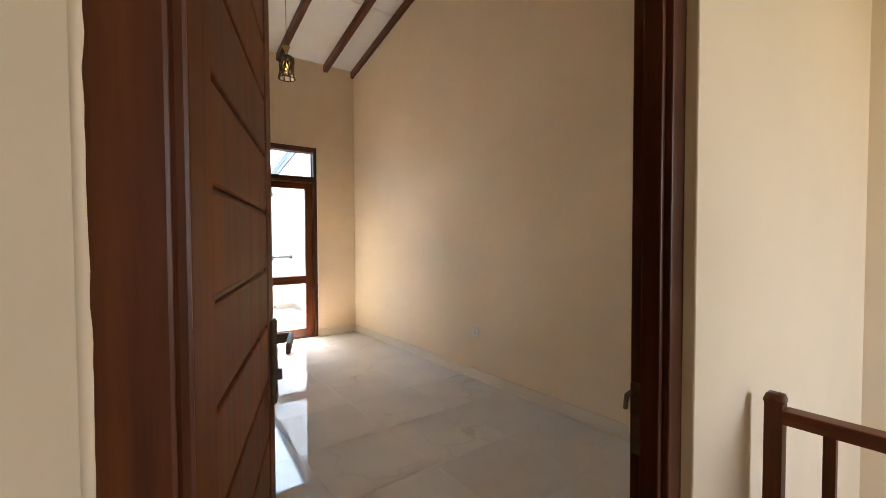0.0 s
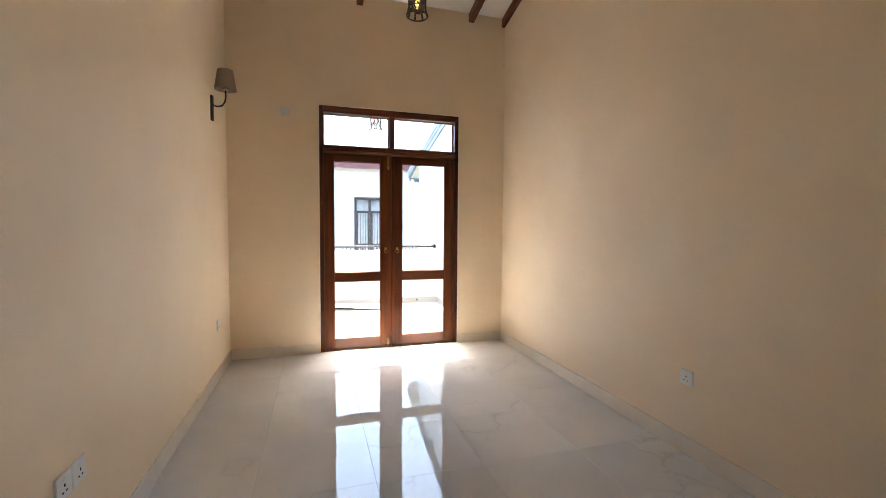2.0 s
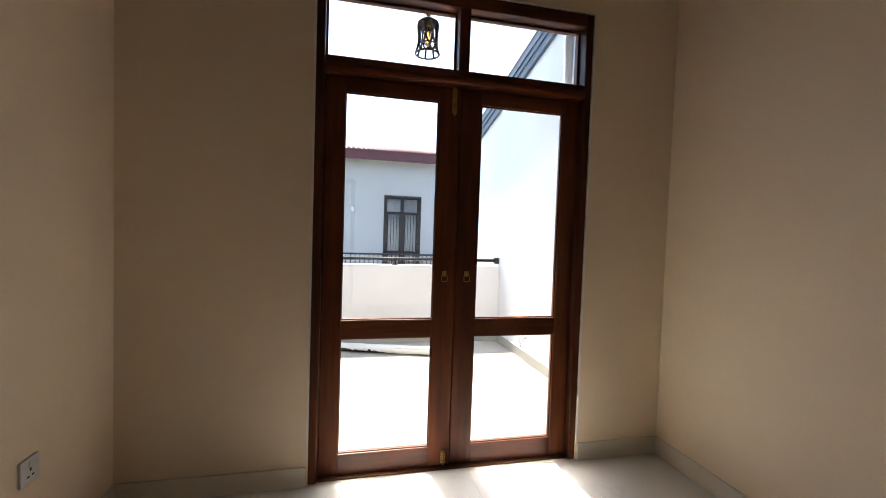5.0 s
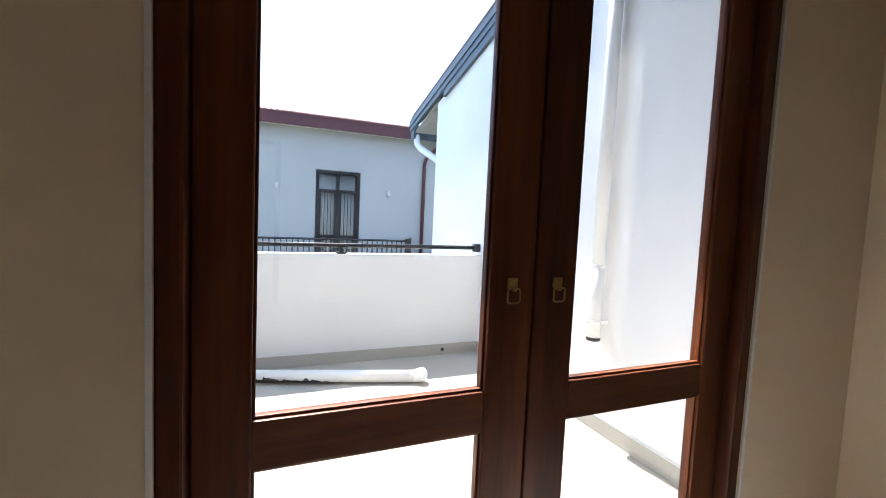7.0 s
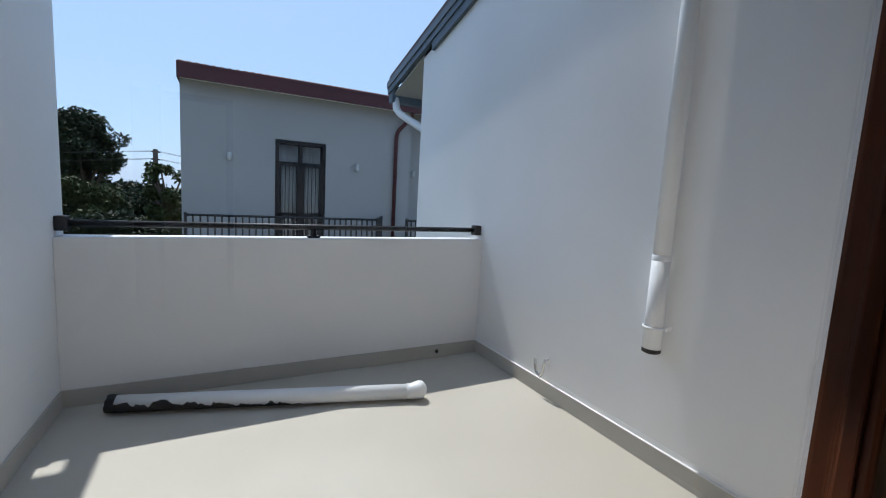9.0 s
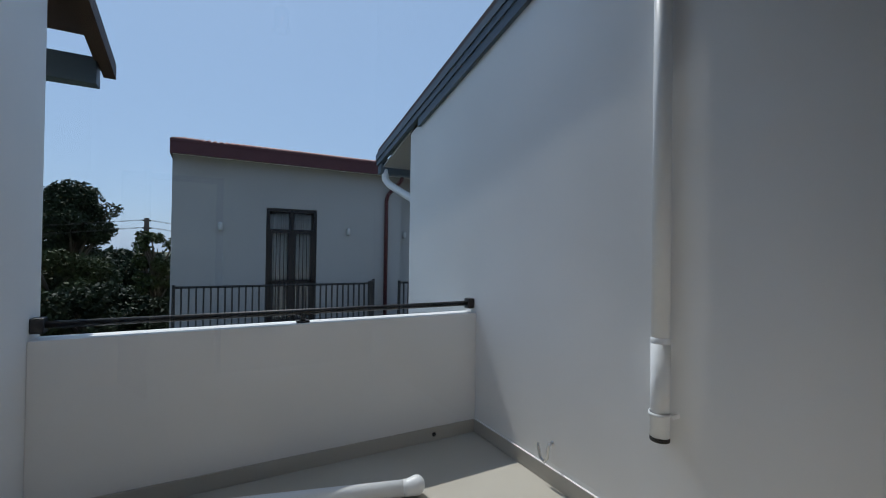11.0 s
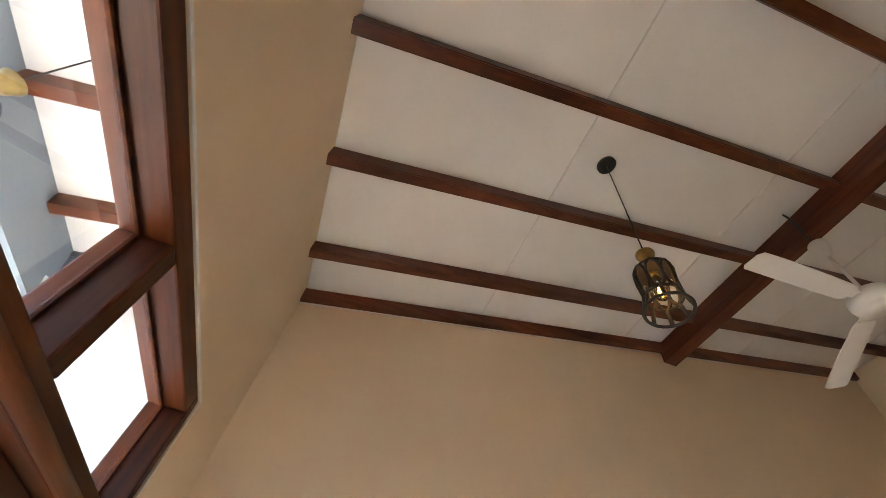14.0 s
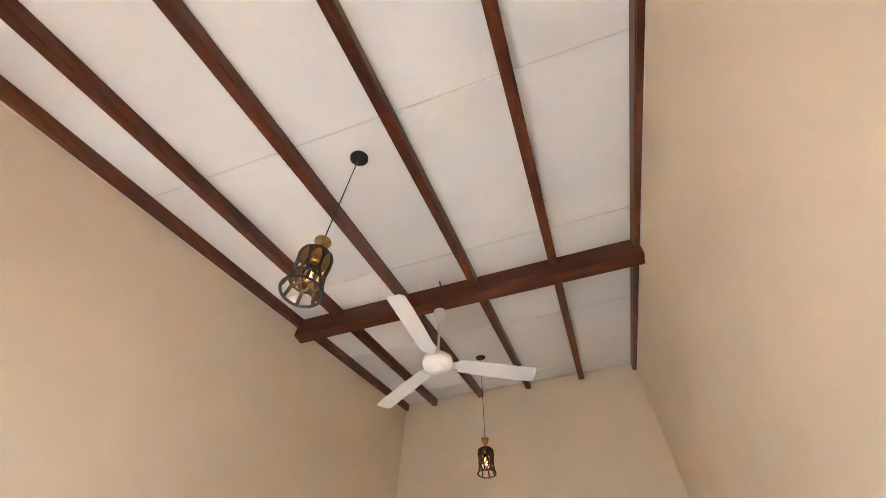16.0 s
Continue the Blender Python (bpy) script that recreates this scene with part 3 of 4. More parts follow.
JW = 0.042
dpart("jamb", (-DW, YF0, 0.0), (-DW + JW, YF1, DH), M_DOORWOOD, door)
dpart("jamb", (DW - JW, YF0, 0.0), (DW, YF1, DH), M_DOORWOOD, door)
dpart("head", (-DW + JW, YF0, DH - 0.068), (DW - JW, YF1, DH), M_DOORWOOD_X, door)
bar = dpart("transom_bar", (-DW + JW, YF0, 2.083), (DW - JW, YF1, 2.163), M_DOORWOOD_X, door)
bm = bmesh.new()
sweep(bm, [(-DW + JW, 0.003, 2.105), (DW - JW, 0.003, 2.105)], 0.020, 16)
part("rounded_moulding", bm, M_DOORWOOD_X, bar)
dpart("mullion", (-0.029, YF0, 2.163), (0.029, YF1, DH - 0.068), M_DOORWOOD, door)
for x0, x1 in ((-DW + JW, -DW + JW + 0.016), (DW - JW - 0.016, DW - JW)):
    dpart("stop", (x0, 0.093, 0.012), (x1, 0.118, 2.083), M_DOORWOOD, door, 0.002)
dpart("stop", (-DW + JW + 0.016, 0.093, 2.066), (DW - JW - 0.016, 0.118, 2.083), M_DOORWOOD_X, door, 0.002)
dpart("sill", (-DW + JW, 0.02, -0.004), (DW - JW, 0.14, 0.012), M_DOORWOOD_X, door, 0.003)
for x0, x1 in ((-DW + JW, -0.029), (0.029, DW - JW)):
    bm = bmesh.new()
    box(bm, (x0 - 0.008, 0.088, 2.155), (x1 + 0.008, 0.093, DH - 0.06))
    p = part("transom_pane", bm, M_GLASS, door, "clear transom glass")
    p.visible_shadow = False
    bm = bmesh.new()
    z0, z1 = 2.163, DH - 0.068
    for lo, hi in (((x0, 0.076, z0), (x1, 0.087, z0 + 0.01)), ((x0, 0.076, z1 - 0.01), (x1, 0.087, z1)), ((x0, 0.076, z0 + 0.01), (x0 + 0.01, 0.087, z1 - 0.01)), ((x1 - 0.01, 0.076, z0 + 0.01), (x1, 0.087, z1 - 0.01))):
        box(bm, lo, hi, 0.002)
    part("glazing_bead", bm, M_LEAF, door)
for side in (-1, 1):
    leaf_x0, leaf_x1 = sorted((side * 0.003, side * (DW - JW - 0.003)))
    px0, px1 = sorted((side * 0.120, side * 0.606))
    leaf = new("door_leaf")
    leaf.parent = door
    y0, y1 = 0.047, 0.091
    bms = (("stile", (leaf_x0, y0, 0.014), (px0, y1, 2.08), M_DOORWOOD), ("stile", (px1, y0, 0.014), (leaf_x1, y1, 2.08), M_DOORWOOD),
           ("bottom_rail", (px0, y0, 0.014), (px1, y1, 0.122), M_DOORWOOD_X), ("middle_rail", (px0, y0, 0.735), (px1, y1, 0.833), M_DOORWOOD_X), ("top_rail", (px0, y0, 2.004), (px1, y1, 2.08), M_DOORWOOD_X))
    for nm, lo, hi, mt in bms:
        dpart(nm, lo, hi, mt, leaf, 0.004)
    for z0, z1 in ((0.122, 0.735), (0.833, 2.004)):
        bm = bmesh.new()
        box(bm, (px0 - 0.008, 0.069, z0 - 0.008), (px1 + 0.008, 0.074, z1 + 0.008))
        p = part("pane", bm, M_GLASS, leaf, "clear glass pane")
        p.visible_shadow = False
        bm = bmesh.new()
        for lo, hi in (((px0, 0.056, z0), (px1, 0.068, z0 + 0.006)), ((px0, 0.055, z1 - 0.006), (px1, 0.068, z1)), ((px0, 0.056, z0 + 0.006), (px0 + 0.006, 0.068, z1 - 0.006)), ((px1 - 0.006, 0.056, z0 + 0.006), (px1, 0.068, z1 - 0.006))):
            box(bm, lo, hi, 0.002)
        part("glazing_bead", bm, M_LEAF, leaf)
    hx = side * 0.063
    bm = bmesh.new()
    box(bm, (hx - 0.0125, 0.040, 1.072), (hx + 0.0125, 0.047, 1.097), 0.002)
    box(bm, (hx - 0.005, 0.030, 1.066), (hx + 0.005, 0.040, 1.078), 0.002)
    part("handle_plate", bm, M_BRASS, leaf, "small brass handle plate")
    bm = bmesh.new()
    w, h = 0.016, 0.033
    ring = []
    for cx, cz, a0 in ((w - 0.006, -0.006, 0), (-(w - 0.006), -0.006, 90), (-(w - 0.006), -h + 0.006, 180), (w - 0.006, -h + 0.006, 270)):
        for k in range(4):
            an = radians(a0 + k * 30)
            ring.append((hx + cx + 0.006 * math.cos(an), 0.034, 1.073 + cz + 0.006 * math.sin(an)))
    sweep(bm, ring, 0.0022, 8, True)
    part("ring_pull", bm, M_BRASS, leaf, "brass ring pull")


def barrel_bolt(z0, z1):
    ob = thing("barrel_bolt", pose(-0.036, 0.047, z0), "brass barrel bolt on the meeting stile", "bolt", "bolts of the balcony door")
    h = z1 - z0
    bm = bmesh.new()
    box(bm, (-0.013, -0.003, 0), (0.013, 0.0, h), 0.001)
    part("plate", bm, M_BRASS, ob)
    bm = bmesh.new()
    sweep(bm, [(0, -0.009, -0.01), (0, -0.009, h + 0.012)], 0.0055, 10)
    part("rod", bm, M_BRASS, ob)
    for z in (0.15 * h, 0.85 * h):
        bm = bmesh.new()
        box(bm, (-0.011, -0.016, z - 0.008), (0.011, -0.003, z + 0.008), 0.003)
        part("keeper", bm, M_BRASS, ob)
    bm = bmesh.new()
    lathe(bm, [(0.004, 0), (0.004, 0.008), (0.007, 0.01), (0.006, 0.016)], seg=10, m=Matrix.Translation((0, -0.013, h * 0.5)) @ Matrix.Rotation(radians(90), 4, "X"))
    part("knob", bm, M_BRASS, ob)


dpart("meeting_strip", (-0.016, 0.092, 0.016), (0.016, 0.104, 2.06), M_DOORWOOD, door, 0.003)
barrel_bolt(1.945, 2.085)
barrel_bolt(0.028, 0.095)

# plaster reveal strip round the frame
bm = bmesh.new()
for lo, hi in (((-DW - 0.010, -0.003, 0.1), (-DW, 0.004, DH + 0.010)), ((DW, -0.003, 0.1), (DW + 0.010, 0.004, DH + 0.010)), ((-DW, -0.003, DH), (DW, 0.004, DH + 0.010))):
    box(bm, lo, hi, 0.001)
structure("trim", bm, M_CEIL, "thin pale plaster edge round the balcony door frame", "trim")

# ---- ragged plaster edges beside the entry frame ----
def plaster_edge(x, inward, seed):
    bm = bmesh.new()
    rows = []
    y0 = YS - 0.1212
    for i in range(181):
        z = i * 0.012
        w = 0.0025 + 0.0022 * noise.noise((z * 6.0, seed, 0)) + 0.0016 * noise.noise((z * 40.0, seed, 3.0))
        if noise.noise((z * 3.3, seed + 9.0, 1.0)) > 0.42:
            w -= 0.004
        rows.append([bm.verts.new((x + inward * q, yy, z)) for q, yy in ((-0.005, YS - 0.1201), (-0.003, y0), (w - 0.001, y0), (w, YS - 0.1175))])
    for a, b in zip(rows, rows[1:]):
        for k in range(3):
            bm.faces.new((a[k], a[k + 1], b[k + 1], b[k])).smooth = True
    bmesh.ops.recalc_face_normals(bm, faces=bm.faces[:])
    return bm


structure("trim_plaster_edge", plaster_edge(EX0, 1, 2.0), M_CREAM, "ragged cream plaster edge beside the door frame", "trim")
structure("trim_plaster_edge", plaster_edge(EX1, -1, 5.0), M_CREAM, "ragged cream plaster edge beside the door frame", "trim")

# ---- entry door ----
entry = thing("entry_door_frame", pose(0, YS, 0), "red-brown wooden entry door frame", "door frame")
FX0, FX1 = -1.315, -0.503
for nm, lo, hi, mt in (("jamb", (EX0, -0.098, 0), (FX0, -0.018, EH), M_DOORWOOD), ("jamb", (FX1, -0.098, 0), (EX1, -0.018, EH), M_DOORWOOD), ("head", (FX0, -0.098, EH - 0.06), (FX1, -0.018, EH), M_DOORWOOD_X),
                       ("stop", (FX0, -0.085, 0), (FX0 + 0.014, -0.045, EH - 0.06), M_DOORWOOD), ("stop", (FX1 - 0.014, -0.085, 0), (FX1, -0.045, EH - 0.06), M_DOORWOOD)):
    dpart(nm, lo, hi, mt, entry, 0.004)
bm = bmesh.new()
box(bm, (FX1 - 0.003, -0.044, 0.90), (FX1 + 0.002, -0.020, 1.05), 0.001)
sp = part("strike_plate", bm, M_BRONZE, entry, "dark bronze strike plate")
bm = bmesh.new()
sweep(bm, [(FX1 - 0.002, -0.024, 1.03), (FX1 - 0.006, -0.014, 1.02), (FX1 - 0.004, -0.010, 0.99)], 0.005, 8)
part("latch_lip", bm, M_BRONZE, sp)

h0, h1 = Vector((-1.294, -5.124)), Vector((-1.037, -4.445))
dv = h1 - h0
ang = math.atan2(dv.y, dv.x)
LW = dv.length
ed = thing("entry_door", Matrix.Translation((h0.x, h0.y, 0.008)) @ Matrix.Rotation(ang, 4, "Z"), "open teak-brown panelled entry door with horizontal grooves", "door")
# local x runs from hinge to lock, local -y is the face towards the passage
T = 0.04
ST = 0.095
LHT = 2.08
bm = bmesh.new()
box(bm, (0.0, 0.0, 0), (ST, T, LHT), 0.004)
part("stile", bm, M_LEAF, ed)
bm = bmesh.new()
box(bm, (LW - ST, 0.0, 0), (LW, T, LHT), 0.004)
part("stile", bm, M_LEAF, ed)
zs = [z for z in (1.278 + 0.134 * k - 0.008 for k in range(-9, 7)) if 0.06 < z < LHT - 0.05]
edges = [0.0] + zs + [LHT]
for z0, z1 in zip(edges, edges[1:]):
    bm = bmesh.new()
    box(bm, (ST + 0.004, 0.003, z0 + 0.004), (LW - ST - 0.004, T - 0.003, z1 - 0.004), 0.005)
    part("panel", bm, M_LEAF, ed)
bm = bmesh.new()
box(bm, (ST, 0.010, 0.01), (LW - ST, T - 0.010, LHT - 0.01))
part("core", bm, M_DOORWOOD, ed)
for side, yy in ((-1, 0.0), (1, T)):
    hd = new("handle_set")
    hd.parent = ed
    hx = LW - 0.052
    bm = bmesh.new()
    lo, hi = sorted((yy, yy + side * 0.010))
    box(bm, (hx - 0.024, lo, 0.932), (hx + 0.024, hi, 1.142), 0.003)
    part("back_plate", bm, M_BRONZE, hd, "hammered dark bronze back plate")
    # hammered facets of uneven size
    frnd = random.Random(7)
    zc = 0.936
    while zc < 1.132:
        dz = min(0.018 + 0.018 * frnd.random(), 1.138 - zc)
        split = 0.4 + 0.2 * frnd.random()
        for xa, xb in ((hx - 0.0225, hx - 0.0225 + 0.045 * split - 0.0008), (hx - 0.0225 + 0.045 * split + 0.0008, hx + 0.0225)):
            bm = bmesh.new()
            lo, hi = sorted((yy + side * 0.010, yy + side * 0.0125))
            box(bm, (xa, lo, zc), (xb, hi, zc + dz - 0.0015), 0.0012)
            tx, tz = frnd.uniform(-0.09, 0.09), frnd.uniform(-0.09, 0.09)
            for v in bm.verts:
                v.co.y += side * ((v.co.x - (xa + xb) / 2) * tx + (v.co.z - zc - dz / 2) * tz)
            part("facet", bm, M_BRONZE, hd)
        zc += dz
    # flat-sided lever: a square neck, then a bar running back towards the hinge
    bm = bmesh.new()
    prism(bm, [(hx + 0.012, yy + side * 0.010), (hx + 0.012, yy + side * 0.052), (hx - 0.112, yy + side * 0.052), (hx - 0.112, yy + side * 0.041), (hx, yy + side * 0.041), (hx - 0.004, yy + side * 0.010)], 1.078, 1.104, 2)
    bmesh.ops.bevel(bm, geom=bm.edges[:], offset=0.002, segments=2, affect="EDGES")
    part("lever", bm, M_BRONZE, hd, "square dark bronze lever")
    bm = bmesh.new()
    lo, hi = sorted((yy + side * 0.010, yy + side * 0.024))
    box(bm, (hx + 0.004, lo, 0.985), (hx + 0.015, hi, 1.012), 0.002)
    part("thumb_turn", bm, M_BRONZE, hd)
bm = bmesh.new()
box(bm, (LW - 0.001, 0.012, 0.96), (LW + 0.003, T - 0.012, 1.12), 0.001)
part("lock_plate", bm, M_BRONZE, ed, "slim bronze lock plate on the door edge")
for z in (0.22, 1.04, 1.86):
    bm = bmesh.new()
    sweep(bm, [(-0.006, T + 0.004, z), (-0.006, T + 0.004, z + 0.09)], 0.007, 10)
    part("hinge", bm, M_BRASS, ed)

# ---- room fittings ----
def wall_plate(m, label, gang=1, switches=False):
    ob = thing("wall_socket" if switches else "blank_wall_plate", m, label, "socket" if switches else "plate")
    w = 0.043 if gang == 1 else 0.073
    bm = bmesh.new()
    box(bm, (-w, -0.010, -0.043), (w, 0.0, 0.043), 0.003)
    part("face_plate", bm, M_PLASTIC, ob)
    if switches:
        for cx in ([0.0] if gang == 1 else [-0.034, 0.034]):
            bm = bmesh.new()
            box(bm, (cx - 0.008, -0.0135, 0.014), (cx + 0.008, -0.0095, 0.032), 0.0015)
            part("rocker_switch", bm, M_PLASTIC, ob)
            for dx, dz, lw, lh in ((0, 0.004, 0.003, 0.005), (-0.011, -0.018, 0.0045, 0.0025), (0.011, -0.018, 0.0045, 0.0025)):
                bm = bmesh.new()
                box(bm, (cx + dx - lw, -0.0112, dz - lh), (cx + dx + lw, -0.0098, dz + lh))
                part("pin_slot", bm, M_RUBBER, ob)
    return ob


wall_plate(pose(XR, -2.607, 0.452, 0, 0, -90), "white square socket low on the cream wall", 1, True)
wall_plate(pose(XL, -0.535, 0.468, 0, 0, 90), "white square socket on the wall near the balcony doors", 1, True)
wall_plate(pose(XL, -2.77, 0.46, 0, 0, 90), "white square socket in a pair low on the wall", 1, True)
wall_plate(pose(XL, -2.868, 0.46, 0, 0, 90), "white square socket in a pair low on the wall", 1, True)
wall_plate(pose(-1.073, 0, 2.462), "blank white plate high on the balcony wall", 1, False)

sconce = thing("wall_lamp", pose(XL, -0.61, 2.185), "dark metal wall lamp with a taupe fabric shade, unlit", "wall lamp")
bm = bmesh.new()
box(bm, (0.0, -0.027, 0.0), (0.018, 0.027, 0.205), 0.007)
part("back_plate", bm, M_BLACK, sconce)
bm = bmesh.new()
sweep(bm, [(0.015, 0, 0.125), (0.05, 0, 0.118), (0.085, 0, 0.128), (0.106, 0, 0.16), (0.112, 0, 0.20), (0.112, 0, 0.27)], 0.0065, 10)
part("arm", bm, M_BLACK, sconce)
bm = bmesh.new()
lathe(bm, [(0.085, 0.258), (0.059, 0.418), (0.057, 0.418), (0.083, 0.258)], (0.112, 0, 0), 32, cap=False)
part("shade", bm, M_SHADE, sconce, "taupe pleated fabric shade")
bm = bmesh.new()
lathe(bm, [(0.018, 0.25), (0.030, 0.262), (0.018, 0.275), (0.016, 0.32)], (0.112, 0, 0), 18)
part("lamp_holder", bm, M_CHROME, sconce)
for k in range(3):
    bm = bmesh.new()
    an = 2 * math.pi * k / 3
    sweep(bm, [(0.112, 0, 0.29), (0.112 + 0.073 * math.cos(an), 0.073 * math.sin(an), 0.275)], 0.0018, 6)
    part("shade_spoke", bm, M_CHROME, sconce)


def cage_r(z):
    """Radius of the pendant's cage at height z above its bottom ring."""
    pts = [(0.0, 0.078), (0.04, 0.068), (0.075, 0.061), (0.13, 0.062), (0.19, 0.067), (0.225, 0.064), (0.245, 0.048)]
    for (a, ra), (b, rb) in zip(pts, pts[1:]):
        if z <= b:
            return ra + (rb - ra) * (z - a) / (b - a)
    return 0.048


def pendant(x, y, z, top, slope=RISE):
    squat = 0.9
    top = z + (top - z) / squat
    ob = thing("pendant_lamp", pose(x, y, z) @ Matrix.Diagonal((1, 1, squat, 1)), "black wire-cage pendant lamp with brass cap and amber filament bulb", "pendant lamp", "pendants of the room")
    R = 0.0070
    for name, zz, rad in (("bottom_ring", 0.0, 0.006), ("waist_ring", 0.066, 0.005), ("top_ring", 0.222, 0.006)):
        bm = bmesh.new()
        r = cage_r(zz)
        sweep(bm, [(r * math.cos(2 * math.pi * i / 32), r * math.sin(2 * math.pi * i / 32), zz) for i in range(32)], rad, 8, True)
        part(name, bm, M_BLACK, ob)
    for k in range(8):
        an = 2 * math.pi * k / 8
        bm = bmesh.new()
        sweep(bm, [(cage_r(q) * math.cos(an), cage_r(q) * math.sin(an), q) for q in (0.0, 0.022, 0.044, 0.066)], R, 6)
        part("strut", bm, M_BLACK, ob)
        bm = bmesh.new()
        loop = []
        for i in range(20):
            f = 2 * math.pi * i / 20
            zz = 0.146 + 0.078 * math.cos(f)
            aa = an + 0.40 * math.sin(f)
            loop.append((cage_r(zz) * math.cos(aa), cage_r(zz) * math.sin(aa), zz))
        sweep(bm, loop, R, 6, True)
        part("oval_loop", bm, M_BLACK, ob)
    bm = bmesh.new()
    lathe(bm, [(0.068, 0.212), (0.066, 0.228), (0.050, 0.242), (0.018, 0.248), (0.014, 0.262)], seg=28)
    part("lid", bm, M_BLACK, ob)
    bm = bmesh.new()
    lathe(bm, [(0.012, 0.268), (0.015, 0.276), (0.036, 0.340), (0.036, 0.345), (0.006, 0.347)], seg=28)
    part("brass_cap", bm, M_BRASS, ob, "conical brushed brass cap")
    bm = bmesh.new()
    lathe(bm, [(0.011, 0.255), (0.012, 0.272)], seg=16)
    part("neck", bm, M_CHROME, ob)
    bm = bmesh.new()
    lathe(bm, [(0.016, 0.236), (0.016, 0.200), (0.013, 0.195)], seg=18)
    part("lamp_holder", bm, M_BRASS, ob)
    bm = bmesh.new()
    lathe(bm, [(0.012, 0.198), (0.016, 0.178), (0.030, 0.142), (0.032, 0.115), (0.026, 0.082), (0.012, 0.062), (0.002, 0.059)], seg=22)
    bulb = part("bulb", bm, M_AMBER, ob, "amber glass bulb")
    bulb.visible_shadow = False
    for k in range(4):
        an = 2 * math.pi * k / 4 + 0.4
        bm = bmesh.new()
        sweep(bm, [(0.006 * math.cos(an), 0.006 * math.sin(an), 0.172), (0.013 * math.cos(an), 0.013 * math.sin(an), 0.135), (0.009 * math.cos(an), 0.009 * math.sin(an), 0.085)], 0.0055, 6)
        part("filament", bm, M_FILAMENT, bulb)
    bm = bmesh.new()
    sweep(bm, [(0, 0, 0.34), (0, 0, top - z)], 0.0028, 8)
    part("cable", bm, M_BLACK, ob)
    bm = bmesh.new()
    tiltm = Matrix.Translation((0, 0, top - z)) @ Matrix.Rotation(-math.atan(slope / squat), 4, "X")
    lathe(bm, [(0.052, 0.004), (0.052, -0.014), (0.046, -0.02), (0.006, -0.022)], seg=30, m=tiltm)
    part("ceiling_rose", bm, M_BLACK, ob)
    return ob


PA, PB = -1.375, -4.18
pendant(-0.052, PA, 2.895, under(PA) + DEEP)
pendant(0.01, PB, 3.50, under(PB) + DEEP)
pendant(-0.092, 0.616, 2.478, under(0.616) + DEEP)

# ceiling fan
FY = -2.738
ftop = under(FY) + DEEP
fan = thing("ceiling_fan", pose(-0.062, FY, 3.555), "white three-blade ceiling fan, at rest", "ceiling fan")
bm = bmesh.new()
lathe(bm, [(0.004, -0.026), (0.05, -0.024), (0.052, -0.018), (0.075, -0.014), (0.098, 0.0), (0.104, 0.02), (0.100, 0.05), (0.075, 0.072), (0.03, 0.08), (0.016, 0.11)], seg=40)
part("motor_housing", bm, M_FAN, fan)
bm = bmesh.new()
sweep(bm, [(0, 0, 0.08), (0, 0, 0.50)], 0.0095, 12)
part("down_rod", bm, M_FAN, fan)
bm = bmesh.new()
lathe(bm, [(0.014, 0.385), (0.030, 0.405), (0.046, 0.455), (0.050, 0.495), (0.046, 0.502), (0.012, 0.504)], seg=30)
part("canopy_cup", bm, M_FAN, fan)
bm = bmesh.new()
hz = ftop - 3.555
sweep(bm, [(0, 0, 0.48), (0.004, 0.004, 0.56), (0.012, 0.008, 0.60), (0.0, 0.014, 0.65), (-0.006, 0.03, hz - 0.06), (0, 0.045, hz - 0.012)], 0.006, 10)
part("hook", bm, M_BLACK, fan)
FAN_TURN = 208
for k in range(3):
    mrot = Matrix.Rotation(radians(FAN_TURN + 120 * k), 4, "Z") @ Matrix.Rotation(radians(-9), 4, "X")
    bm = bmesh.new()
    outline = [(0.135, -0.048), (0.16, -0.058), (0.30, -0.062), (0.55, -0.066), (0.660, -0.068), (0.675, -0.050), (0.675, 0.030), (0.657, 0.056), (0.55, 0.060), (0.30, 0.056), (0.16, 0.050), (0.135, 0.040)]
    prism(bm, outline, 0.016, 0.020, 2)
    bmesh.ops.transform(bm, matrix=mrot, verts=bm.verts[:])
    blade = part("blade", bm, M_FAN, fan)
    bm = bmesh.new()
    prism(bm, [(0.085, -0.022), (0.14, -0.035), (0.19, -0.035), (0.19, 0.03), (0.14, 0.03), (0.085, 0.02)], 0.021, 0.026, 2)
    bmesh.ops.transform(bm, matrix=mrot, verts=bm.verts[:])
    part("blade_bracket", bm, M_FAN, blade)

# landing balustrade
bal = thing("stair_balustrade", pose(-0.13, YS - 0.17, 0), "dark brown wooden balustrade at the stairwell", "balustrade")
bm = bmesh.new()
box(bm, (-0.018, -0.018, 0), (0.018, 0.018, 0.965), 0.002)
lathe(bm, [(0.027, 0.965), (0.027, 0.971), (0.022, 0.983), (0.010, 0.986)], seg=4, m=Matrix.Rotation(radians(45), 4, "Z"))
part("newel_post", bm, M_DOORWOOD, bal)
bm = bmesh.new()
box(bm, (-0.022, -2.4, 0.920), (0.022, -0.018, 0.953), 0.004)
part("handrail", bm, M_BEAM, bal)
for k in range(20):
    bm = bmesh.new()
    y = -0.098 - k * 0.112
    box(bm, (-0.011, y - 0.011, 0), (0.011, y + 0.011, 0.921), 0.002)
    part("baluster", bm, M_DOORWOOD, bal)

# ---- neighbour's house ----
HY = 9.60
HX, HZ_UP = 0.068, -0.030
GZ = -3.2
house = thing("neighbour_house", pose(HX, HY, GZ + HZ_UP), "white two-storey house with maroon fascia and red tiled roof", "house")


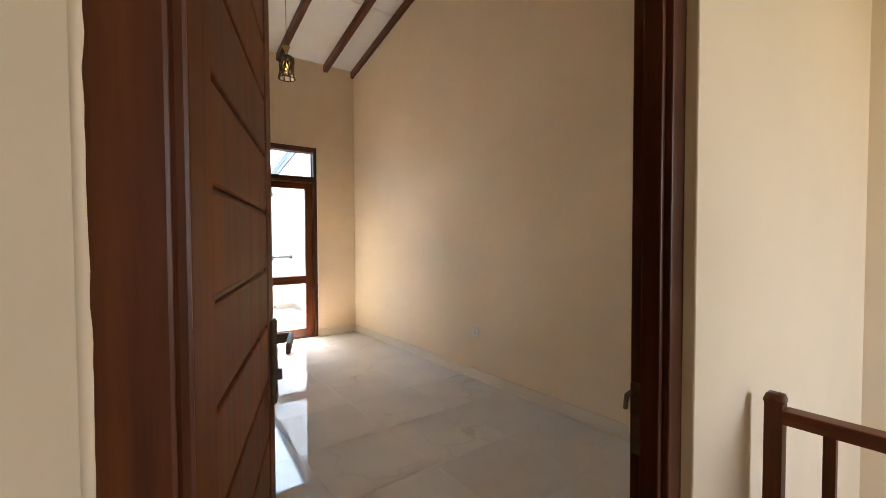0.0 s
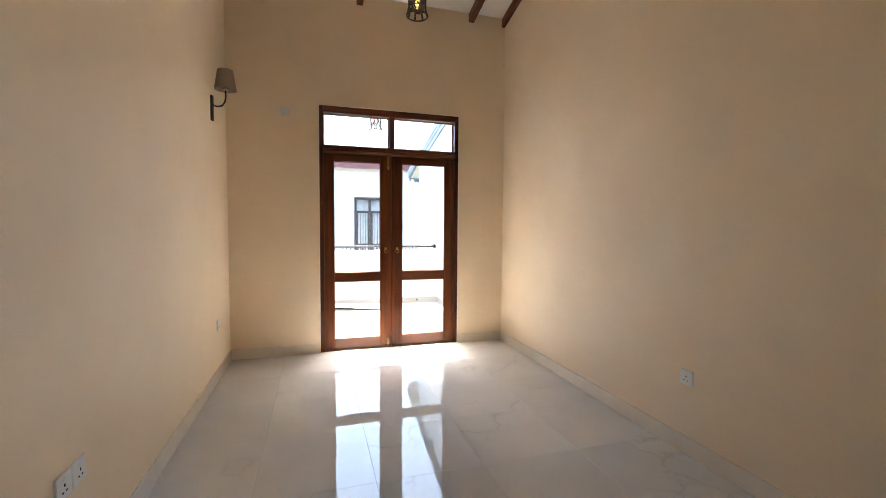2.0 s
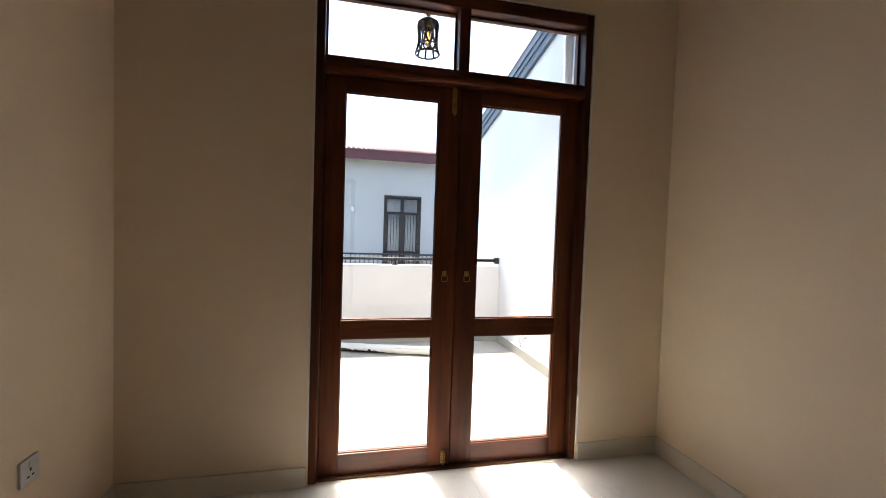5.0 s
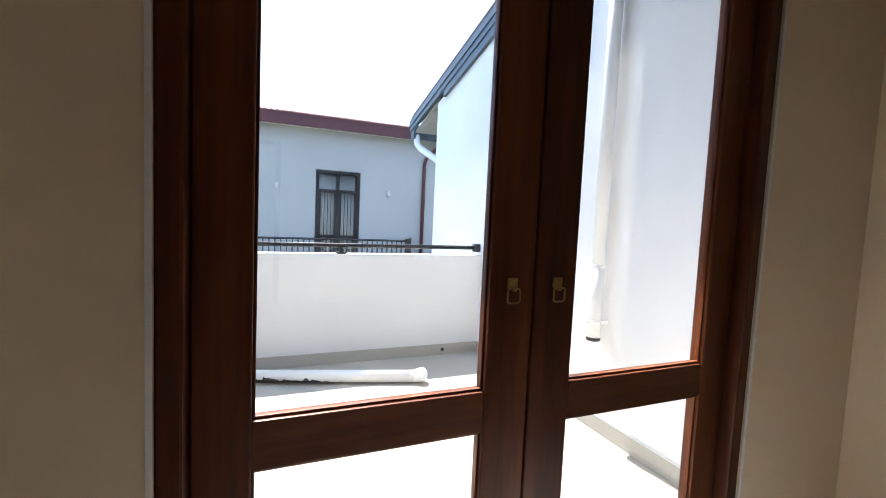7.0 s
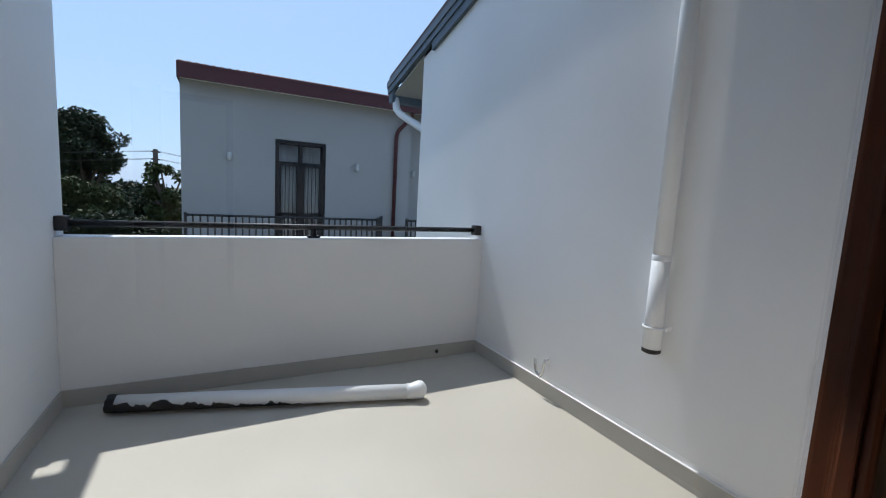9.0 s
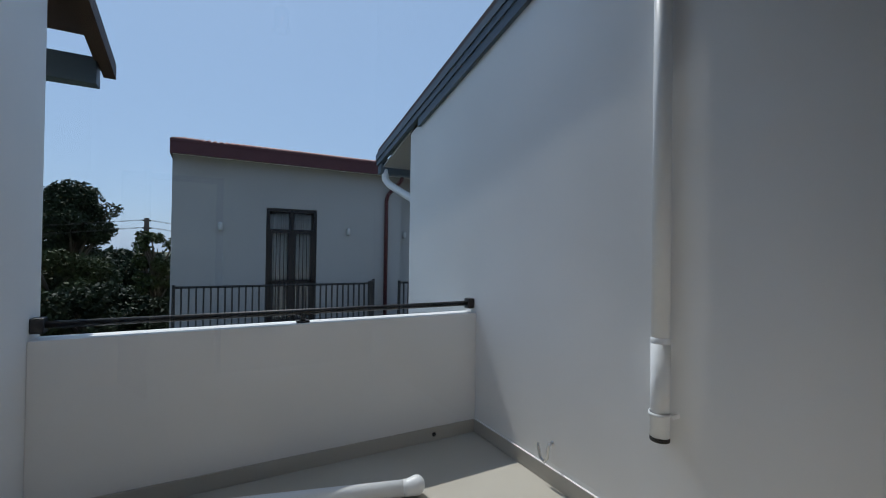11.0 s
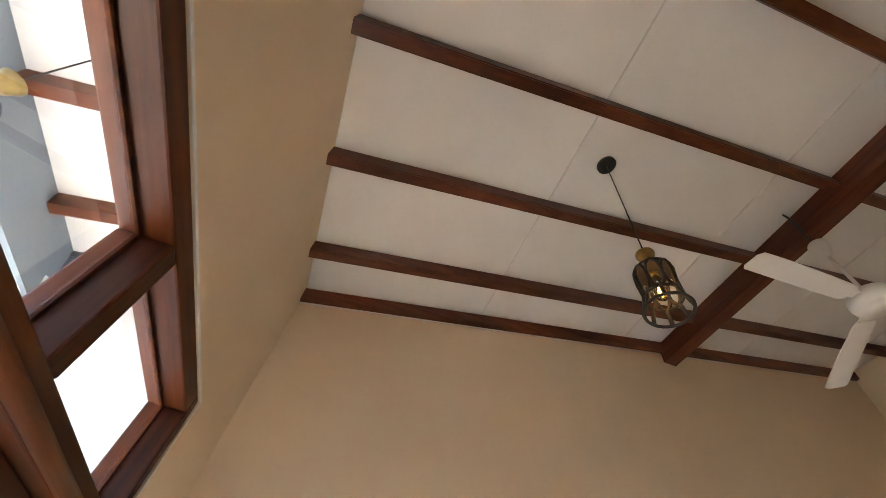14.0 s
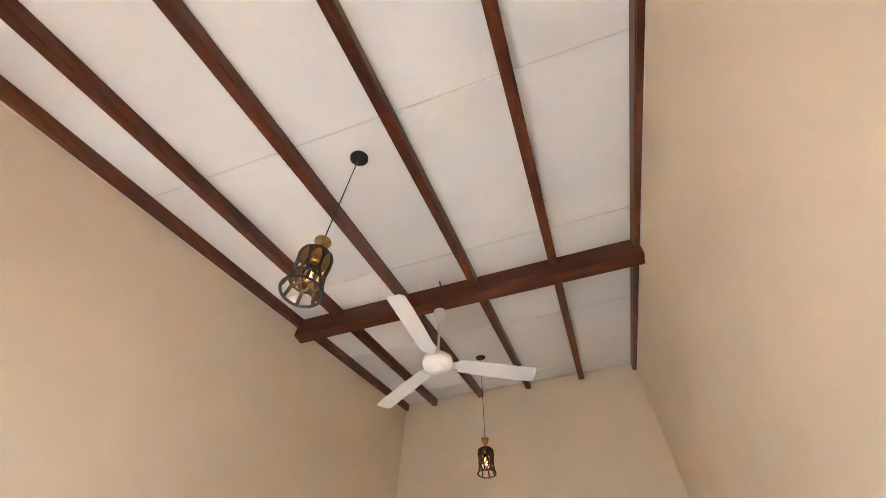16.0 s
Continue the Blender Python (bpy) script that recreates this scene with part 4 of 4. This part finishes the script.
def hbox(name, lo, hi, mat, parent=None, bevel=0.0, label=""):
    bm = bmesh.new()
    o = Vector((0, HY, GZ))
    box(bm, Vector(lo) - o, Vector(hi) - o, bevel)
    return part(name, bm, mat, parent or house, label)


WX0, WX1 = 0.355, 1.405
WZ0, WZ1 = -0.18, 2.31
bm = bmesh.new()
o = Vector((0, HY, GZ))
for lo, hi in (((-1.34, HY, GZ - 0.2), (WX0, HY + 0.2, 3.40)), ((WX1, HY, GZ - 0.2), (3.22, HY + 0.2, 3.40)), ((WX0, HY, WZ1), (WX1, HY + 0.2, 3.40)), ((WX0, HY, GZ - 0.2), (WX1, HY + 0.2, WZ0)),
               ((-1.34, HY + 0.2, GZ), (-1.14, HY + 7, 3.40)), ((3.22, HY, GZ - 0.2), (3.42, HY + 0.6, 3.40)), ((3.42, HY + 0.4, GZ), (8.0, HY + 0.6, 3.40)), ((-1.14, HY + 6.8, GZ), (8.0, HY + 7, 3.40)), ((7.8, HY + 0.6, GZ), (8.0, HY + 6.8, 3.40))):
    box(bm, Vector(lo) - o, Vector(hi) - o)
part("wall", bm, M_SHADED_WHITE, house)
hbox("fascia", (-1.355, HY - 0.32, 3.20), (8.2, HY - 0.28, 3.47), M_MAROON, bevel=0.004)
hbox("gutter_lip", (-1.365, HY - 0.332, 3.42), (8.2, HY - 0.32, 3.475), M_MAROON, bevel=0.006)
hbox("soffit", (-1.34, HY - 0.28, 3.24), (8.2, HY, 3.26), M_CEIL)
hbox("side_fascia", (-1.365, HY - 0.28, 3.20), (-1.342, HY + 7.2, 3.46), M_MAROON)
bm = bmesh.new()
prism(bm, [(-0.31, 3.46 - GZ), (3.5, 4.35 - GZ), (7.3, 3.48 - GZ), (7.3, 3.38 - GZ), (-0.31, 3.38 - GZ)], -1.36, 8.2, 0)
roof = part("roof", bm, M_RED_TILE, house, "red tiled pitched roof")
bm = bmesh.new()
for k in range(70):
    x = -1.31 + k * 0.136
    sweep(bm, [(x, -0.325, 3.455 - GZ), (x, 3.4, 4.322 - GZ)], 0.042, 8)
part("tile_ridges", bm, M_RED_TILE, roof, "rows of rounded red roof tiles")
# downpipe
bm = bmesh.new()
sweep(bm, [(3.35, -0.25, 3.30 - GZ), (3.33, -0.22, 3.12 - GZ), (3.05, -0.08, 2.78 - GZ), (3.02, -0.06, 2.65 - GZ), (3.02, -0.06, -0.1 - GZ)], 0.045, 12)
part("downpipe", bm, M_MAROON, house, "maroon rainwater pipe")

win = new("glazed_door")
win.parent = house
fr = 0.07
for lo, hi in (((WX0, HY + 0.02, WZ0), (WX0 + fr, HY + 0.1, WZ1)), ((WX1 - fr, HY + 0.02, WZ0), (WX1, HY + 0.1, WZ1)), ((WX0 + fr, HY + 0.02, WZ1 - fr), (WX1 - fr, HY + 0.1, WZ1)),
               ((WX0 + fr, HY + 0.02, 1.78), (WX1 - fr, HY + 0.1, 1.86)), (((WX0 + WX1) / 2 - 0.08, HY + 0.02, WZ0), ((WX0 + WX1) / 2 + 0.08, HY + 0.1, 1.78)), (((WX0 + WX1) / 2 - 0.03, HY + 0.02, 1.86), ((WX0 + WX1) / 2 + 0.03, HY + 0.1, WZ1 - fr)),
               ((WX0 + fr, HY + 0.03, WZ0), (WX0 + fr + 0.06, HY + 0.09, 1.78)), ((WX1 - fr - 0.06, HY + 0.03, WZ0), (WX1 - fr, HY + 0.09, 1.78)), ((WX0 + fr, HY + 0.03, 0.68), (WX1 - fr, HY + 0.09, 0.76)), ((WX0 + fr, HY + 0.03, WZ0), (WX1 - fr, HY + 0.09, WZ0 + 0.1))):
    hbox("frame_member", lo, hi, M_DARKFRAME, win)
xm = (WX0 + WX1) / 2
for x0, x1 in ((WX0 + 0.13, xm - 0.08), (xm + 0.08, WX1 - 0.13)):
    for z0, z1 in ((WZ0 + 0.1, 0.68), (0.76, 1.78), (1.86, WZ1 - fr)):
        p = hbox("pane", (x0, HY + 0.058, z0), (x1, HY + 0.062, z1), M_GLASS, win)
        p.visible_shadow = False
    bm = bmesh.new()
    n = 26
    vs = []
    for i in range(n + 1):
        x = x0 - 0.03 + (x1 - x0 + 0.06) * i / n
        y = 0.16 + 0.022 * math.sin(i * 1.9) + 0.01 * math.sin(i * 0.7)
        vs.append((bm.verts.new((x, y, WZ0 + 0.05 - GZ)), bm.verts.new((x, y, 2.22 - GZ))))
    for (a, b), (c, d2) in zip(vs, vs[1:]):
        bm.faces.new((a, c, d2, b)).smooth = True
    cur = part("curtain", bm, M_CURTAIN, win, "pale hanging curtain")
    cm = cur.modifiers.new("thick", "SOLIDIFY")
    cm.thickness = 0.004
    for k in range(3):
        xx = x0 + (x1 - x0) * (k + 1) / 4
        hbox("security_bar", (xx - 0.006, HY + 0.036, WZ0 + 0.1), (xx + 0.006, HY + 0.048, 1.78), M_DARKFRAME, win)
# backing sheet whose dark colour stands in for the unlit room
hbox("dark_backing", (WX0, HY + 0.26, WZ0), (WX1, HY + 0.28, WZ1), M_DARK_BACKING, win)


def outdoor_lamp(x, y, z):
    ob = thing("outdoor_wall_lamp", pose(x, y, z), "small white rounded outdoor wall lamp, unlit", "wall lamp", "wall lamps of the house")
    bm = bmesh.new()
    box(bm, (-0.03, -0.02, -0.05), (0.03, 0.0, 0.05), 0.005)
    part("bracket", bm, M_PLASTIC, ob)
    bm = bmesh.new()
    lathe(bm, [(0.012, -0.085), (0.034, -0.072), (0.045, -0.045), (0.047, 0.0), (0.045, 0.045), (0.034, 0.072), (0.012, 0.085)], (0, -0.066, 0), 20)
    part("body", bm, M_CURTAIN, ob)
    return ob


lamp = outdoor_lamp(-0.505 + HX, HY, 1.87 + HZ_UP)
copy_thing(lamp, pose(2.10 + HX, HY, 1.85 + HZ_UP))
copy_thing(lamp, pose(3.66 + HX, HY + 0.4, 1.84 + HZ_UP))

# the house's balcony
hbox("balcony_slab", (-1.34, 8.45, -0.42), (3.42, HY, -0.2), M_SHADED_WHITE)
hrail = thing("balcony_railing", pose(HX, 8.75, -0.2 + HZ_UP), "black iron railing on the neighbour's balcony", "railing")


def railing(parent, x0, x1, y0, y1):
    bm = bmesh.new()
    sweep(bm, [(x0, y0, 0.92), (x1, y1, 0.92)], 0.022, 8)
    part("top_bar", bm, M_BLACK, parent)
    bm = bmesh.new()
    sweep(bm, [(x0, y0, 0.10), (x1, y1, 0.10)], 0.016, 8)
    part("bottom_bar", bm, M_BLACK, parent)
    n = max(2, int(round(math.hypot(x1 - x0, y1 - y0) / 0.115)))
    for i in range(1, n):
        x, y = x0 + (x1 - x0) * i / n, y0 + (y1 - y0) * i / n
        bm = bmesh.new()
        box(bm, (x - 0.014, y - 0.014, 0.10), (x + 0.014, y + 0.014, 0.92))
        part("baluster", bm, M_BLACK, parent)
    for x, y in ((x0, y0), (x1, y1)):
        bm = bmesh.new()
        box(bm, (x - 0.026, y - 0.026, 0.0), (x + 0.026, y + 0.026, 0.97), 0.004)
        part("post", bm, M_BLACK, parent)


railing(hrail, -1.22, 2.36, 0, 0)
railing(hrail, 2.42, 2.70, 0.05, 0.74)
hrail2 = thing("balcony_railing", pose(HX, 8.75, -0.2 + HZ_UP), "black iron railing of the second bay", "railing")
railing(hrail2, 3.05, 5.2, 0, 0)
hbox("balcony_slab", (3.5, 8.45, -0.42), (8.0, HY + 0.4, -0.2), M_SHADED_WHITE)

# ---- ground, trees and distance ----
bm = bmesh.new()
bmesh.ops.create_circle(bm, cap_ends=True, segments=64, radius=900, matrix=Matrix.Translation((0, 0, GZ - 0.01)))
structure("ground", bm, M_GROUND, "grassy earth ground round the houses", "ground")


def leaf_cloud(name, clumps, count, size, mat, parent, seed):
    rnd = np.random.RandomState(seed)
    cl = np.array(clumps)
    wgt = cl[:, 3] ** 2
    idx = rnd.choice(len(cl), count, p=wgt / wgt.sum())
    d = rnd.normal(size=(count, 3))
    d /= np.linalg.norm(d, axis=1)[:, None]
    rad = cl[idx, 3] * (0.55 + 0.5 * rnd.rand(count))
    pos = cl[idx, :3] + d * rad[:, None] * np.array((1, 1, 0.8))
    u = rnd.normal(size=(count, 3))
    u /= np.linalg.norm(u, axis=1)[:, None]
    w = np.cross(u, rnd.normal(size=(count, 3)))
    w /= np.linalg.norm(w, axis=1)[:, None]
    s = size * (0.6 + 0.8 * rnd.rand(count))[:, None]
    v = np.stack([pos - u * s, pos + w * s * 0.45, pos + u * s, pos - w * s * 0.45], axis=1).reshape(-1, 3)
    me = bpy.data.meshes.new(name)
    me.from_pydata(v.tolist(), [], [(4 * i, 4 * i + 1, 4 * i + 2, 4 * i + 3) for i in range(count)])
    me.materials.append(mat)
    ob = new(name, me)
    ob.parent = parent
    return ob


def tree(x, y, height, spread, label, seed, mat, leaves=5000, size=0.16, low=0.35, round_crown=False):
    rnd = random.Random(seed)
    ob = thing("tree", pose(x, y, GZ), label, "tree", "trees beyond the balcony")
    bm = bmesh.new()
    sweep(bm, [(0, 0, -0.1), (0.1, 0.05, height * 0.2), (-0.05, 0.1, height * 0.42), (0.08, 0.0, height * 0.7)], [q * min(1, spread / 2.2) for q in (0.26, 0.2, 0.15, 0.06)], 10)
    part("trunk", bm, M_BARK, ob)
    clumps = []
    for k in range(44 if round_crown else 22):
        an = rnd.random() * 6.283
        z = height * (low + (0.93 - low) * rnd.random())
        f = (z / height - low) / (1 - low)
        r = spread * (0.25 + 0.75 * math.sqrt(max(0, 1 - (1.7 * f - 0.75) ** 2))) * (0.5 + 0.5 * rnd.random())
        p = (r * math.cos(an), r * math.sin(an), z)
        size_k = spread * (0.30 + 0.2 * rnd.random())
        if round_crown:
            # clumps fill a rounded dome
            up = 2 * rnd.random() - 1
            q = math.sqrt(1 - up * up) * spread * (0.30 + 0.48 * rnd.random())
            z = height * ((1 + low) / 2 + (1 - low) / 2 * 0.72 * up)
            p = (q * math.cos(an), q * math.sin(an), z)
            size_k = spread * (0.20 + 0.14 * rnd.random())
        clumps.append((*p, size_k))
        bm = bmesh.new()
        sweep(bm, [(0, 0, z * 0.62), (p[0] * 0.5, p[1] * 0.5, z * 0.84), p], [0.075, 0.05, 0.02], 6)
        part("limb", bm, M_BARK, ob)
    clumps.append((0, 0, height * (0.75 if round_crown else 0.9), spread * 0.4))
    leaf_cloud("crown", clumps, leaves, size, mat, ob, seed)
    return ob


def at_bearing(dx, dist):
    """A place at a distance from the balcony door, dx metres sideways for each metre ahead."""
    return -0.52 + dx * dist, dist


for dx, dist, h, sp, mt, lv, sz, low, lb in (
        (-0.230, 26, 7.85, 2.05, M_LEAVES, 15000, 0.085, 0.50, "tall dark green broadleaf tree with an uneven crown"),
        (-0.255, 19, 4.6, 1.3, M_LEAVES2, 14000, 0.075, 0.25, "bushy tree with yellow-green leaves"),
        (-0.165, 18, 3.2, 1.5, M_LEAVES, 16000, 0.08, 0.2, "low dark green bushy tree"),
        (-0.205, 15, 3.5, 1.1, M_LEAVES, 14000, 0.07, 0.2, "dark green shrubby tree"),
        (-0.100, 23, 5.6, 0.8, M_LEAVES2, 3500, 0.09, 0.35, "slender feathery green tree beside the white house"),
        (-0.125, 17, 2.9, 1.3, M_LEAVES, 14000, 0.075, 0.15, "low dark green bush below the parapet line"),
        (-0.19, 45, 3.6, 4.0, M_LEAVES, 14000, 0.17, 0.2, "distant dark green tree"),
        (-0.11, 48, 3.2, 4.0, M_LEAVES, 14000, 0.17, 0.2, "distant dark green tree"),
        (-0.29, 40, 5.0, 4.0, M_LEAVES, 12000, 0.17, 0.2, "distant dark green tree"),
        (-0.45, 30, 7.5, 3.5, M_LEAVES, 4000, 0.25, 0.25, "dark green tree behind the west wing")):
    x, y = at_bearing(dx, dist)
    tree(x, y, h, sp, lb, int(dist * 7 + abs(dx) * 100), mt, lv, sz, low, "uneven crown" in lb)

# far woods on the horizon
rnd = np.random.RandomState(11)
cl = []
for k in range(140):
    an = radians(20 + 140 * k / 140 + rnd.rand())
    dd = 95 + 40 * rnd.rand()
    cl.append((dd * math.cos(an), dd * math.sin(an), GZ + 0.8 + 1.2 * rnd.rand(), 2.4 + 1.6 * rnd.rand()))
woods = leaf_cloud("far_woods", cl, 26000, 0.75, M_LEAVES, None, 12)
tagged(woods, "distant line of dark green woods", "woods", kind="stuff")

# utility pole and its wires
px, py = at_bearing(-0.1185, 24.0)
pole = thing("utility_pole", pose(px, py, GZ), "utility pole carrying wires, darkened to its backlit look", "utility pole")
bm = bmesh.new()
sweep(bm, [(0, 0, -0.2), (0, 0, 6.02)], [0.13, 0.10], 12)
part("shaft", bm, M_POLE, pole)
for z in (5.9, 5.55):
    bm = bmesh.new()
    box(bm, (-0.17, -0.04, z - 0.03), (0.17, 0.04, z + 0.03), 0.005)
    part("cross_arm", bm, M_POLE, pole)
for z, xo in ((5.94, -0.14), (5.94, 0.14), (5.59, -0.14), (5.59, 0.14)):
    bm = bmesh.new()
    pts = []
    for i in range(22):
        f = -1 + 2 * i / 12
        pts.append((xo + 22 * f, 5 * f, z - 0.9 * (1 - abs(2 * abs(f) - 1) ** 2) if abs(f) > 0.01 else z))
    sweep(bm, pts, 0.007, 5)
    part("wire", bm, M_POLE, pole)

# ---- floor tiles ----
def tile_mesh(w, h):
    bm = bmesh.new()
    box(bm, (-w / 2, -h / 2, -0.008), (w / 2, h / 2, 0.0), 0.0)
    top = [e for e in bm.edges if all(v.co.z > -0.001 for v in e.verts)]
    bmesh.ops.bevel(bm, geom=top, offset=0.0006, segments=1, affect="EDGES")
    me = bpy.data.meshes.new("tile")
    bm.to_mesh(me)
    bm.free()
    me.materials.append(M_MARBLE)
    return me


TX, TY, GAP = 0.6, 0.6, 0.0009
meshes = {}


def lay(x0, x1, y0, y1):
    w, h = round(x1 - x0 - GAP, 4), round(y1 - y0 - GAP, 4)
    if w < 0.02 or h < 0.02:
        return
    if (w, h) not in meshes:
        meshes[(w, h)] = tile_mesh(w, h)
    t = new("tile", meshes[(w, h)])
    t.parent = floor
    t.location = ((x0 + x1) / 2, (y0 + y1) / 2, 0.0)


def cuts(a, b, start, step):
    k = math.floor((a - start) / step)
    out = [a]
    p = start + (k + 1) * step
    while p < b - 1e-6:
        if p > a + 1e-6:
            out.append(p)
        p += step
    return out + [b]


for (ax, bx, ay, by) in ((XL, XR, YS, 0.0), (EX0, EX1, YS - 0.12, YS), (-2.8, -0.16, -7.8, YS - 0.12), (-DW, DW, 0.0, 0.12)):
    cx, cy = cuts(ax, bx, -0.5, TX), cuts(ay, by, 0.0, TY)
    for x0, x1 in zip(cx, cx[1:]):
        for y0, y1 in zip(cy, cy[1:]):
            lay(x0, x1, y0, y1)
